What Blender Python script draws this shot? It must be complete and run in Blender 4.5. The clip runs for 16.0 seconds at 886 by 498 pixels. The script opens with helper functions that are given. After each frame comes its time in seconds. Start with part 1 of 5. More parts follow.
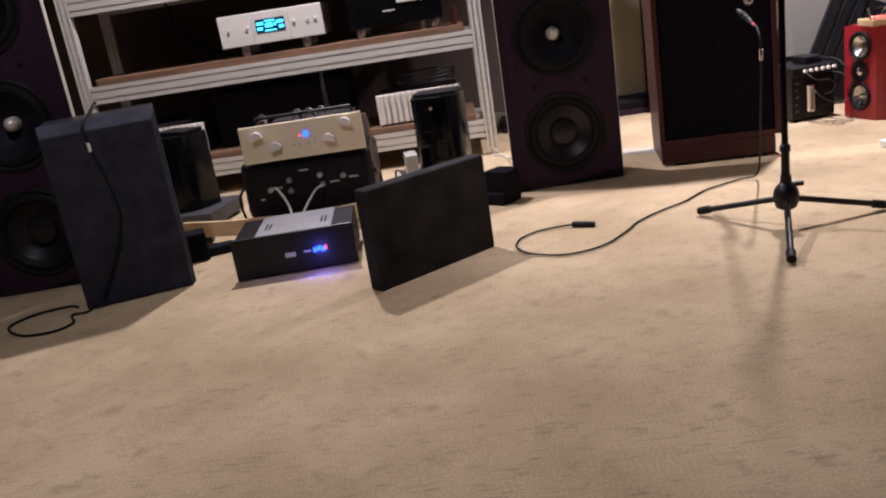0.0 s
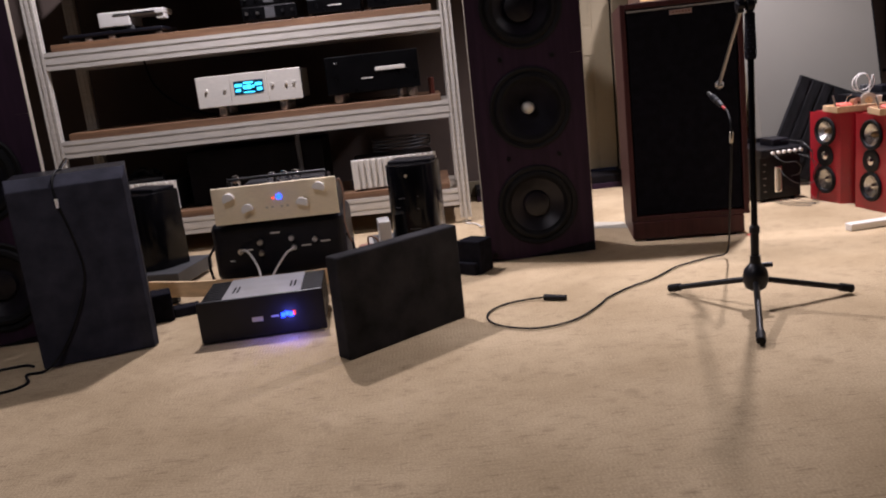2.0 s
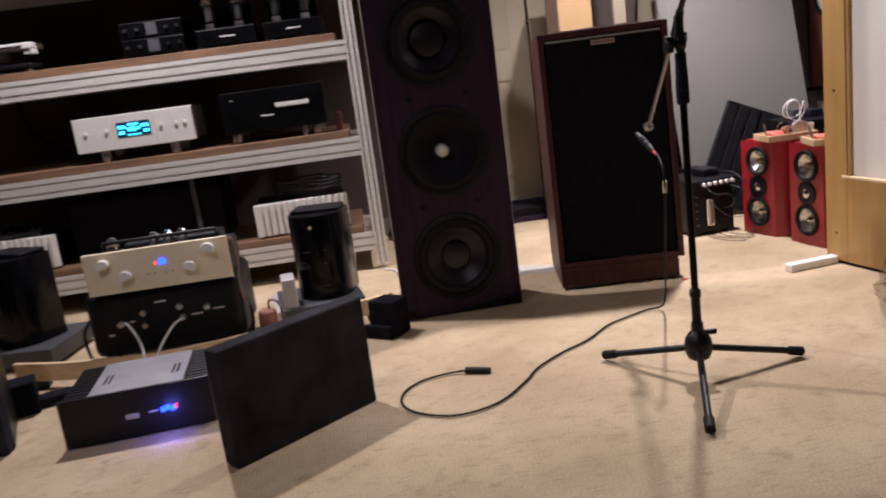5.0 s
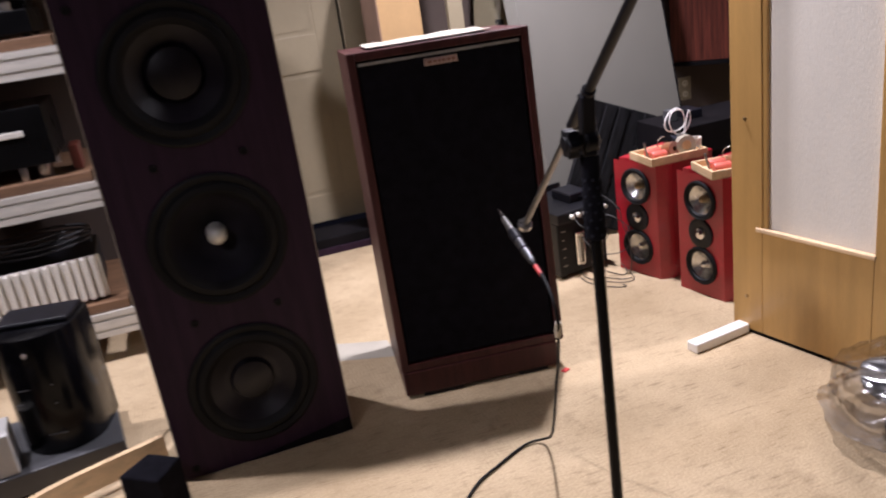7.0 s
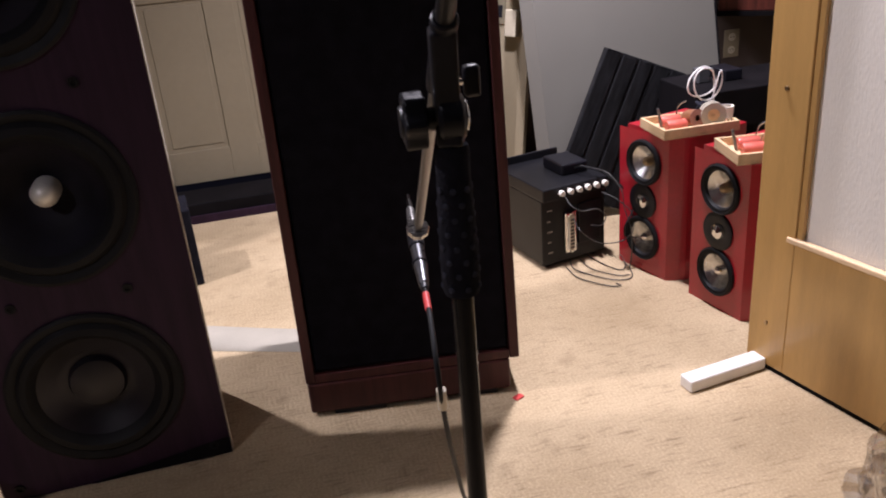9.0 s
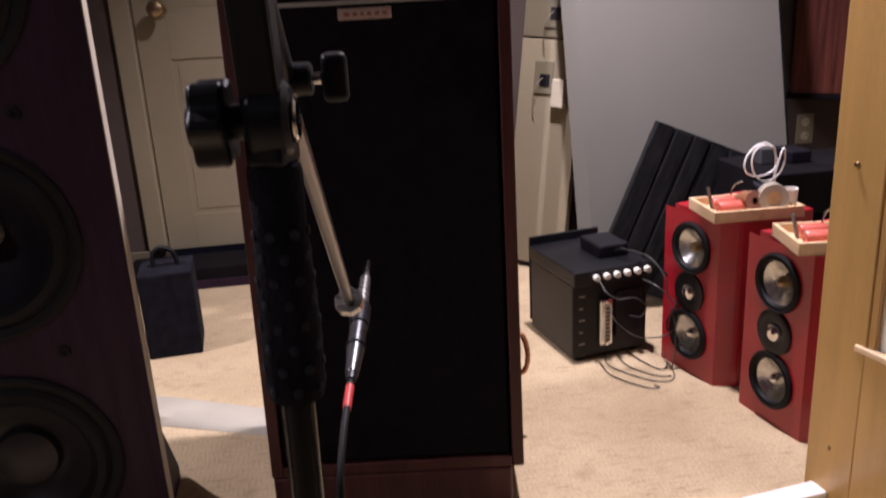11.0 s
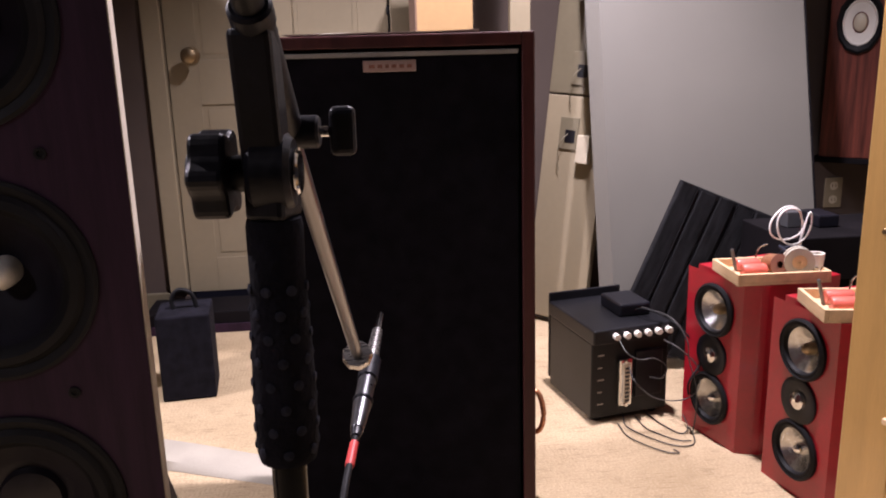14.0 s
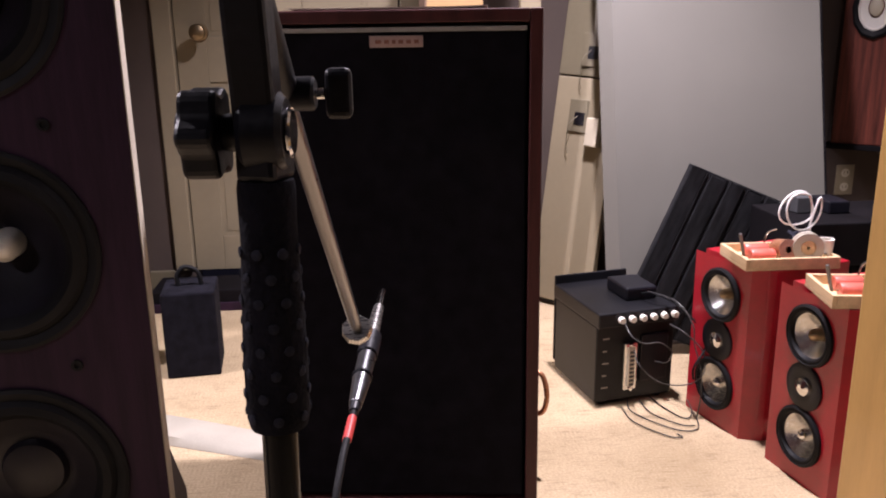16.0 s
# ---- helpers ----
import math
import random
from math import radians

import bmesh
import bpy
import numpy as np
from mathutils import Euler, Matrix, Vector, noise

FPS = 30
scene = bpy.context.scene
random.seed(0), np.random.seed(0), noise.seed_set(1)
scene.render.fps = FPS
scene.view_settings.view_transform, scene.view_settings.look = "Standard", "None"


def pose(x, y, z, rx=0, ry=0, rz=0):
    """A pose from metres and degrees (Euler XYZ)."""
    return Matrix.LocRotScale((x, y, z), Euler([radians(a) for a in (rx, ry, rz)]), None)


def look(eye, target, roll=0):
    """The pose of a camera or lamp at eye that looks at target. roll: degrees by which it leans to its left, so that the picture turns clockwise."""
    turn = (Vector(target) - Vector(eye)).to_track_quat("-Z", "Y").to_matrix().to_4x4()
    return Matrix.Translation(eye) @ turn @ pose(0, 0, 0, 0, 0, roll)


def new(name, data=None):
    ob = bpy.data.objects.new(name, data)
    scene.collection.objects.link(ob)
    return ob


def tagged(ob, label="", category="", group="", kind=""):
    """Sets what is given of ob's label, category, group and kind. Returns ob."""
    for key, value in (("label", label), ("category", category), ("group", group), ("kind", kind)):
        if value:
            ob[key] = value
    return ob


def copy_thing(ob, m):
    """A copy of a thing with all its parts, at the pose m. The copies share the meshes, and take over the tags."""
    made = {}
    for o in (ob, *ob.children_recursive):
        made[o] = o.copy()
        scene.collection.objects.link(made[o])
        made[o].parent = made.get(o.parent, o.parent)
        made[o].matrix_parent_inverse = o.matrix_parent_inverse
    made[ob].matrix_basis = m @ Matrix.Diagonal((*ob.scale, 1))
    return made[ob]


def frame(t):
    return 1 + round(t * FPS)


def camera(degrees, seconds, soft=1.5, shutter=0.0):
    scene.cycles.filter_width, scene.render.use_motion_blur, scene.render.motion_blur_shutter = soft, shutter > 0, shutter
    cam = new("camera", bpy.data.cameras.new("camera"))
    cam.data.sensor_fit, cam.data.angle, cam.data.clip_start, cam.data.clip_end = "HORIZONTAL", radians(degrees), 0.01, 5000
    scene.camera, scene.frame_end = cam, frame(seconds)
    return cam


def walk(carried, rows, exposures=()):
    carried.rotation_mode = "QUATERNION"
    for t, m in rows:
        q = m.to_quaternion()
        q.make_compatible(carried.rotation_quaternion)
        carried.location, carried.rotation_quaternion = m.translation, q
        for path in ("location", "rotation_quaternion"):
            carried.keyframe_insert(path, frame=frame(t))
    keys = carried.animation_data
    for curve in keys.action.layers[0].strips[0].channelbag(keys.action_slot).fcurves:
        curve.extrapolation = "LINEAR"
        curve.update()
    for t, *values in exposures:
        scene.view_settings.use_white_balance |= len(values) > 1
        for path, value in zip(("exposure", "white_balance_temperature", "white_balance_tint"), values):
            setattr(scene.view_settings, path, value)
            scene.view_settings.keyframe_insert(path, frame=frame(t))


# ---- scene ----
cam = camera(57.3, 16.0, soft=2.0, shutter=0.5)
PATH = [
    (0, (0.202, 0.169, 0.834), (0.102, 2.078, 0.246), -8.9),
    (0.5, (0.213, 0.165, 0.838), (0.145, 2.09, 0.3), -8.5),
    (1, (0.207, 0.164, 0.846), (0.175, 2.098, 0.338), -7.9),
    (1.5, (0.207, 0.179, 0.848), (0.196, 2.123, 0.379), -7.2),
    (2, (0.2, 0.194, 0.85), (0.192, 2.143, 0.401), -6.3),
    (2.5, (0.2, 0.188, 0.855), (0.196, 2.144, 0.434), -5.6),
    (3, (0.22, 0.197, 0.868), (0.214, 2.159, 0.48), -5.0),
    (3.5, (0.23, 0.206, 0.88), (0.23, 2.175, 0.528), -4.9),
    (6, (0.4, 1.044, 1.046), (0.799, 2.916, 0.464), -9.2),
    (6.5, (0.46, 1.326, 1.124), (0.969, 3.152, 0.487), -8.9),
    (7, (0.598, 1.557, 1.205), (1.115, 3.365, 0.525), -8.4),
    (7.5, (0.809, 1.722, 1.213), (1.3, 3.486, 0.408), -5.1),
    (8, (0.888, 1.832, 1.192), (1.335, 3.6, 0.373), -5.3),
    (10.5, (1.167, 2.189, 0.947), (1.453, 4.044, 0.256), -3.1),
    (11, (1.183, 2.206, 0.972), (1.432, 4.096, 0.367), -3.1),
    (11.5, (1.163, 2.203, 0.988), (1.411, 4.124, 0.491), -2.6),
    (12, (1.156, 2.206, 0.988), (1.39, 4.133, 0.504), -2.3),
    (12.5, (1.161, 2.211, 0.981), (1.388, 4.14, 0.505), -2.1),
    (13, (1.177, 2.212, 0.975), (1.398, 4.143, 0.501), -1.9),
    (13.5, (1.192, 2.215, 0.975), (1.403, 4.146, 0.499), -1.6),
    (14, (1.196, 2.219, 0.973), (1.396, 4.149, 0.489), -1.5),
    (14.5, (1.199, 2.221, 0.972), (1.39, 4.15, 0.479), -1.3),
    (15, (1.203, 2.22, 0.969), (1.389, 4.148, 0.468), -1.1),
    (15.5, (1.205, 2.224, 0.965), (1.388, 4.149, 0.455), -1.0),
    (16, (1.203, 2.226, 0.961), (1.381, 4.148, 0.44), -0.8),
]
walk(cam, [(t, look(eye, target, roll)) for t, eye, target, roll in PATH],
     exposures=[(0, 0.0, 6130, 25), (1.0, -0.1, 6130, 25), (2.0, -0.2, 6150, 25), (3.5, -0.3, 6150, 25), (6.0, -0.18, 6000, 24), (7.5, -0.22, 5920, 24), (10.5, -0.3, 6080, 28), (11.5, -0.34, 6180, 30), (12.0, -0.04, 6170, 30),
                (12.5, -0.02, 6150, 31), (14.5, 0.04, 6150, 31), (16.0, 0.09, 6120, 30)])

# ---- light: three ceiling lamps judged from shadows and glints, plus an added fill ----
def down_spot(name, x, y, z, watts, colour, cone, blend, radius=0.05):
    d = bpy.data.lights.new(name, "SPOT")
    d.energy, d.color, d.shadow_soft_size = watts, colour, radius
    d.spot_size, d.spot_blend = radians(cone), blend
    ob = new(name, d)
    ob.matrix_world = pose(x, y, z)
    return ob

LAMPS_AND_FILL = [(-0.52, 3.92, 2.36), (1.78, 4.06, 2.36), (-0.7, 1.6, 2.36), (2.42, 3.0, 2.36)]
WARM = (1.0, 0.962, 0.925)
down_spot("lamp_and_fill_light", *LAMPS_AND_FILL[0], 225, WARM, 165, 0.35)
down_spot("lamp_and_fill_light", *LAMPS_AND_FILL[2], 58, WARM, 150, 0.6)
# added fill without a known source, brightens the right wall and outlet
down_spot("lamp_and_fill_light", *LAMPS_AND_FILL[3], 30, WARM, 150, 0.6, 0.25)
down_spot("lamp_and_fill_light", *LAMPS_AND_FILL[1], 400, WARM, 116, 0.85)

world = bpy.data.worlds.new("night")
world.use_nodes = True
world.node_tree.nodes["Background"].inputs[0].default_value = (0.02, 0.02, 0.03, 1)
world.node_tree.nodes["Background"].inputs[1].default_value = 0.2
scene.world = world


# ---- materials ----
def mat(name, colour, rough=0.5, metal=0.0, vary=0.15, scale=8.0, bump=0.0, bump_scale=60.0, coat=0.0, stretch=(1, 1, 1), second=None, spec=0.5):
    """A surface with broad and fine variation of colour, roughness and relief."""
    m = bpy.data.materials.new(name)
    m.use_nodes = True
    nt = m.node_tree
    b = nt.nodes["Principled BSDF"]
    N, L = nt.nodes.new, nt.links.new
    tc, mp = N("ShaderNodeTexCoord"), N("ShaderNodeMapping")
    mp.inputs["Scale"].default_value = stretch
    L(tc.outputs["Object"], mp.inputs["Vector"])
    n1, n2 = N("ShaderNodeTexNoise"), N("ShaderNodeTexNoise")
    n1.inputs["Scale"].default_value, n1.inputs["Detail"].default_value = scale, 5
    n2.inputs["Scale"].default_value, n2.inputs["Detail"].default_value = bump_scale, 4
    L(mp.outputs[0], n1.inputs["Vector"]), L(mp.outputs[0], n2.inputs["Vector"])
    add = N("ShaderNodeMath")
    add.operation = "MULTIPLY_ADD"
    L(n2.outputs["Fac"], add.inputs[0])
    add.inputs[1].default_value = 0.45
    L(n1.outputs["Fac"], add.inputs[2])
    ramp = N("ShaderNodeValToRGB")
    c2 = second or tuple(c * (1 - 2 * vary) for c in colour)
    c1 = tuple(min(1, c * (1 + vary)) for c in colour)
    ramp.color_ramp.elements[0].position, ramp.color_ramp.elements[1].position = 0.45, 0.95
    ramp.color_ramp.elements[0].color, ramp.color_ramp.elements[1].color = (*c2, 1), (*c1, 1)
    L(add.outputs[0], ramp.inputs[0]), L(ramp.outputs[0], b.inputs["Base Color"])
    rr = N("ShaderNodeMapRange")
    rr.inputs["To Min"].default_value, rr.inputs["To Max"].default_value = max(0.02, rough - 0.1), min(1, rough + 0.1)
    L(n2.outputs["Fac"], rr.inputs[0]), L(rr.outputs[0], b.inputs["Roughness"])
    b.inputs["Metallic"].default_value, b.inputs["Coat Weight"].default_value = metal, coat
    b.inputs["Specular IOR Level"].default_value = spec
    if bump:
        bp = N("ShaderNodeBump")
        bp.inputs["Strength"].default_value, bp.inputs["Distance"].default_value = bump, 0.002
        L(n2.outputs["Fac"], bp.inputs["Height"]), L(bp.outputs[0], b.inputs["Normal"])
    return m


def glow(name, colour, strength):
    m = bpy.data.materials.new(name)
    m.use_nodes = True
    b = m.node_tree.nodes["Principled BSDF"]
    b.inputs["Base Color"].default_value = (*[c * 0.3 for c in colour], 1)
    b.inputs["Emission Color"].default_value, b.inputs["Emission Strength"].default_value = (*colour, 1), strength
    return m


def clear(name, colour, rough, ior=1.45):
    m = bpy.data.materials.new(name)
    m.use_nodes = True
    b = m.node_tree.nodes["Principled BSDF"]
    b.inputs["Base Color"].default_value = (*colour, 1)
    b.inputs["Roughness"].default_value, b.inputs["IOR"].default_value, b.inputs["Transmission Weight"].default_value = rough, ior, 1.0
    return m


def film(name):
    """Thin clear plastic: mostly see-through, with a sheen."""
    m = bpy.data.materials.new(name)
    m.use_nodes = True
    nt = m.node_tree
    nt.nodes.remove(nt.nodes["Principled BSDF"])
    N, L = nt.nodes.new, nt.links.new
    a, b, mx, nz, mr = N("ShaderNodeBsdfTransparent"), N("ShaderNodeBsdfGlossy"), N("ShaderNodeMixShader"), N("ShaderNodeTexNoise"), N("ShaderNodeMapRange")
    b.inputs["Roughness"].default_value = 0.16
    a.inputs["Color"].default_value = (0.93, 0.93, 0.94, 1)
    nz.inputs["Scale"].default_value = 25
    mr.inputs["To Min"].default_value, mr.inputs["To Max"].default_value = 0.12, 0.5
    L(nz.outputs["Fac"], mr.inputs[0]), L(mr.outputs[0], mx.inputs[0]), L(a.outputs[0], mx.inputs[1]), L(b.outputs[0], mx.inputs[2])
    L(mx.outputs[0], nt.nodes["Material Output"].inputs["Surface"])
    return m


def carpet_material():
    """Tan carpet with a basket-weave relief of small blocks, faded patches and dark spots."""
    m = bpy.data.materials.new("carpet")
    m.use_nodes = True
    nt = m.node_tree
    b = nt.nodes["Principled BSDF"]
    N, L = nt.nodes.new, nt.links.new
    tc, sep = N("ShaderNodeTexCoord"), N("ShaderNodeSeparateXYZ")
    wob = N("ShaderNodeTexNoise")
    wob.inputs["Scale"].default_value = 22
    mixv = N("ShaderNodeVectorMath")
    mixv.operation = "MULTIPLY_ADD"
    mixv.inputs[1].default_value = (0.016, 0.016, 0)
    L(tc.outputs["Object"], wob.inputs["Vector"])
    L(wob.outputs["Color"], mixv.inputs[0]), L(tc.outputs["Object"], mixv.inputs[2])
    L(mixv.outputs[0], sep.inputs[0])

    def op(kind, a, c=None):
        n = N("ShaderNodeMath")
        n.operation = kind
        for i, v in enumerate((a, c)):
            if v is None:
                continue
            if hasattr(v, "is_output"):
                L(v, n.inputs[i])
            else:
                n.inputs[i].default_value = v
        return n.outputs[0]

    cell = 0.034
    chk = N("ShaderNodeTexChecker")
    chk.inputs["Scale"].default_value = 1 / cell
    L(mixv.outputs[0], chk.inputs["Vector"])
    sx = op("SINE", op("MULTIPLY", sep.outputs[0], 2 * math.pi * 3 / cell))
    sy = op("SINE", op("MULTIPLY", sep.outputs[1], 2 * math.pi * 3 / cell))
    mixs = N("ShaderNodeMix")
    L(chk.outputs["Fac"], mixs.inputs[0]), L(sx, mixs.inputs[2]), L(sy, mixs.inputs[3])
    n1, n2, n3 = N("ShaderNodeTexNoise"), N("ShaderNodeTexNoise"), N("ShaderNodeTexNoise")
    for n, s, d in ((n1, 2.2, 6), (n2, 190, 4), (n3, 9, 5)):
        n.inputs["Scale"].default_value, n.inputs["Detail"].default_value = s, d
        L(tc.outputs["Object"], n.inputs["Vector"])
    ramp = N("ShaderNodeValToRGB")
    e = ramp.color_ramp.elements
    e[0].position, e[0].color = 0.3, (0.385, 0.288, 0.170, 1)
    e[1].position, e[1].color = 0.7, (0.565, 0.440, 0.280, 1)
    L(op("ADD", n1.outputs["Fac"], op("MULTIPLY", op("ADD", n2.outputs["Fac"], -0.5), 0.85)), ramp.inputs[0])
    patch, n4 = N("ShaderNodeMapRange"), N("ShaderNodeTexNoise")
    n4.inputs["Scale"].default_value, n4.inputs["Detail"].default_value = 14, 3
    L(tc.outputs["Object"], n4.inputs["Vector"]), L(n4.outputs["Fac"], patch.inputs[0])
    patch.inputs["From Min"].default_value, patch.inputs["From Max"].default_value = 0.34, 0.66
    spots = N("ShaderNodeMapRange")
    spots.inputs["From Min"].default_value, spots.inputs["From Max"].default_value = 0.61, 0.74
    spots.inputs["To Min"].default_value, spots.inputs["To Max"].default_value = 0.0, 0.34
    L(n3.outputs["Fac"], spots.inputs[0])
    weave = op("MULTIPLY", op("MULTIPLY", op("ADD", mixs.outputs[0], 1.0), patch.outputs[0]), 0.065)
    mp, n5, dash = N("ShaderNodeMapping"), N("ShaderNodeTexNoise"), N("ShaderNodeMapRange")
    mp.inputs["Scale"].default_value, mp.inputs["Rotation"].default_value = (20, 112, 1), (0, 0, 0.09)
    n5.inputs["Scale"].default_value, n5.inputs["Detail"].default_value = 1.0, 3
    L(tc.outputs["Object"], mp.inputs["Vector"]), L(mp.outputs[0], n5.inputs["Vector"]), L(n5.outputs["Fac"], dash.inputs[0])
    dash.inputs["From Min"].default_value, dash.inputs["From Max"].default_value = 0.53, 0.70
    dash.inputs["To Max"].default_value = 0.5
    marks = op("MULTIPLY", dash.outputs[0], patch.outputs[0])
    total = op("ADD", op("ADD", spots.outputs[0], marks), weave)
    mix = N("ShaderNodeMix")
    mix.data_type = "RGBA"
    L(total, mix.inputs[0]), L(ramp.outputs[0], mix.inputs[6])
    mix.inputs[7].default_value = (0.16, 0.11, 0.06, 1)
    L(mix.outputs[2], b.inputs["Base Color"])
    b.inputs["Roughness"].default_value = 0.95
    b.inputs["Specular IOR Level"].default_value = 0.15
    bp = N("ShaderNodeBump")
    bp.inputs["Strength"].default_value, bp.inputs["Distance"].default_value = 0.22, 0.002
    L(op("ADD", mixs.outputs[0], op("MULTIPLY", n2.outputs["Fac"], 1.5)), bp.inputs["Height"]), L(bp.outputs[0], b.inputs["Normal"])
    return m


M_CARPET = carpet_material()
M_WALL = mat("brown wall cloth", (0.078, 0.057, 0.047), 0.9, vary=0.12, scale=3, bump=0.5, bump_scale=220)
# for unseen surfaces: bluish to cool the bounced fill, dark to limit it
M_ROOM = mat("dark bluish bounce surface", (0.06, 0.06, 0.085), 0.9, vary=0.06, scale=2, bump=0.2, bump_scale=120)
M_CREAM = mat("cream paint", (0.265, 0.222, 0.146), 0.45, vary=0.05, scale=3, bump=0.08, bump_scale=50)
# cream with the shade on the leaning panels put into its colour
M_CREAM_SHADED = mat("cream paint darkened for shade", (0.145, 0.124, 0.080), 0.5, vary=0.07, scale=4, bump=0.08)
M_WHITEBOARD = mat("pale grey board", (0.130, 0.123, 0.105), 0.6, vary=0.04, scale=3, bump=0.12, bump_scale=300)
M_BLACKSTEP = mat("black painted wood", (0.006, 0.005, 0.006), 0.75, vary=0.3, spec=0.1)
M_ROSE = mat("dark rosewood", (0.025, 0.0106, 0.0240), 0.6, spec=0.2, vary=0.2, scale=5, bump=0.12, bump_scale=40, stretch=(9, 9, 0.7))
M_WALNUT = mat("walnut veneer", (0.060, 0.0175, 0.017), 0.45, spec=0.3, vary=0.2, scale=5, bump=0.08, bump_scale=40, stretch=(9, 9, 0.7))
M_REDWOOD = mat("red brown veneer", (0.135, 0.034, 0.022), 0.4, vary=0.35, scale=7, bump=0.08, bump_scale=50, stretch=(10, 10, 0.5))
M_EDGE = mat("pale board edge", (0.46, 0.41, 0.33), 0.6, vary=0.08, scale=12)
M_CLOTH = mat("black grille cloth", (0.0062, 0.0056, 0.0088), 0.95, vary=0.3, scale=30, bump=0.4, bump_scale=500, spec=0.1)
M_CLOTHGREY = mat("dark grey grille cloth", (0.031, 0.032, 0.044), 0.95, vary=0.25, scale=14, bump=0.5, bump_scale=420, spec=0.12)
M_RUBBER = mat("black rubber", (0.006, 0.006, 0.007), 0.6, vary=0.25, scale=20, spec=0.2)
M_CONE = mat("dark paper cone", (0.008, 0.0072, 0.0125), 0.65, spec=0.2, vary=0.3, scale=16, bump=0.3, bump_scale=160)
M_CONE2 = mat("translucent grey cone", (0.0085, 0.0066, 0.0105), 0.40, vary=0.4, scale=9, bump=0.1, spec=0.35)
M_BLACK = mat("black plastic", (0.0065, 0.0064, 0.0100), 0.40, vary=0.3, scale=12, bump=0.12, bump_scale=200, spec=0.3)
M_BLACKMET = mat("black painted steel", (0.007, 0.007, 0.009), 0.42, 0.0, vary=0.3, scale=10, bump=0.15, bump_scale=260, spec=0.28)
M_PIANO = mat("deep black enamel", (0.0025, 0.0025, 0.003), 0.3, vary=0.2, scale=6, bump_scale=12, spec=0.16)
M_GLOSS = mat("glossy black lacquer", (0.0035, 0.0035, 0.0045), 0.20, vary=0.2, scale=4, bump_scale=9, spec=0.2)
M_STEEL = mat("brushed steel", (0.62, 0.60, 0.57), 0.28, 1.0, vary=0.08, scale=20, bump=0.05, stretch=(1, 12, 12))
M_PLAINSTEEL = mat("plain steel tube", (0.25, 0.24, 0.235), 0.32, 1.0, vary=0.04, scale=5)
M_CHROME = mat("chrome", (0.80, 0.79, 0.77), 0.10, 1.0, vary=0.05)
M_SILVER = mat("silver anodised panel", (0.80, 0.77, 0.70), 0.38, 0.3, vary=0.05, scale=30, stretch=(1, 10, 10))
M_GOLD = mat("champagne panel", (0.88, 0.76, 0.54), 0.45, 0.15, vary=0.05, scale=30, stretch=(1, 10, 10))
M_GOLDPIN = mat("brass", (0.42, 0.31, 0.18), 0.36, 1.0, vary=0.2)
M_ALU = mat("rack extrusion", (0.60, 0.57, 0.51), 0.42, 0.2, vary=0.08, scale=9, bump=0.06, stretch=(1, 8, 8))
M_SHELF = mat("pine shelf board", (0.185, 0.100, 0.052), 0.6, vary=0.25, scale=6, bump=0.12, stretch=(0.6, 9, 9))
M_RED = mat("red lacquer", (0.36, 0.008, 0.018), 0.40, vary=0.12, scale=5, bump=0.04, bump_scale=80, coat=0.3)
M_KEVLAR = mat("grey woven cone", (0.62, 0.61, 0.58), 0.24, 0.85, vary=0.15, scale=60, bump=0.2, bump_scale=300)
M_WHITECONE = mat("white cone", (0.78, 0.75, 0.68), 0.5, vary=0.05)
M_OAK = mat("varnished oak", (0.46, 0.27, 0.085), 0.35, vary=0.09, scale=4, bump=0.06, bump_scale=60, stretch=(7, 7, 0.6), coat=0.2)
M_PINE = mat("pale pine", (0.70, 0.50, 0.29), 0.55, vary=0.12, scale=6, bump=0.08, stretch=(1, 7, 7))
M_PANE = mat("woven pale pane", (0.74, 0.70, 0.62), 0.7, vary=0.05, scale=5, bump=0.35, bump_scale=260, stretch=(1, 1, 0.3))
M_WHITEPAINT = mat("white gloss paint", (0.82, 0.80, 0.76), 0.4, vary=0.04, scale=6)
M_PAPER = mat("white paper", (0.80, 0.77, 0.70), 0.8, vary=0.05, scale=8)
M_FOAMWHITE = mat("white foam", (0.42, 0.385, 0.315), 0.85, vary=0.06, scale=8, bump=0.15, bump_scale=200)
M_MIDGREY = mat("plain mid grey", (0.28, 0.27, 0.26), 0.9, vary=0.1, scale=20)
M_CARTON = mat("tan carton", (0.40, 0.25, 0.11), 0.8, vary=0.07, scale=5, bump=0.08)
M_BROWNBOX = mat("brown carton side", (0.20, 0.12, 0.08), 0.8, vary=0.1)
M_GREYBOX = mat("grey enamel", (0.055, 0.056, 0.06), 0.5, vary=0.12, scale=7)
M_WHITEBOX = mat("white enamel", (0.52, 0.51, 0.48), 0.45, vary=0.04)
M_FOAM = mat("charcoal foam", (0.0095, 0.0092, 0.0135), 0.95, vary=0.3, scale=30, bump=0.7, bump_scale=300, spec=0.1)
M_PINKRED = mat("red capacitor film", (0.68, 0.15, 0.11), 0.25, vary=0.1, scale=20)
M_COPPER = mat("copper winding", (0.50, 0.22, 0.11), 0.35, 0.6, vary=0.2, scale=60, stretch=(1, 1, 8))
M_WIRE = mat("pale wire", (0.78, 0.77, 0.75), 0.4, vary=0.05)
M_REDTAPE = mat("red tape", (0.55, 0.045, 0.04), 0.45, vary=0.1)
M_BEIGE = mat("beige plastic", (0.56, 0.50, 0.38), 0.5, vary=0.05)
M_LEDBLUE = glow("blue led", (0.01, 0.05, 1.0), 9)
M_LEDRED = glow("red led", (1.0, 0.05, 0.03), 3)
M_LCD = glow("cyan display", (0.04, 0.62, 0.95), 3.2)
M_LCDDARK = mat("display glass", (0.01, 0.05, 0.09), 0.1)
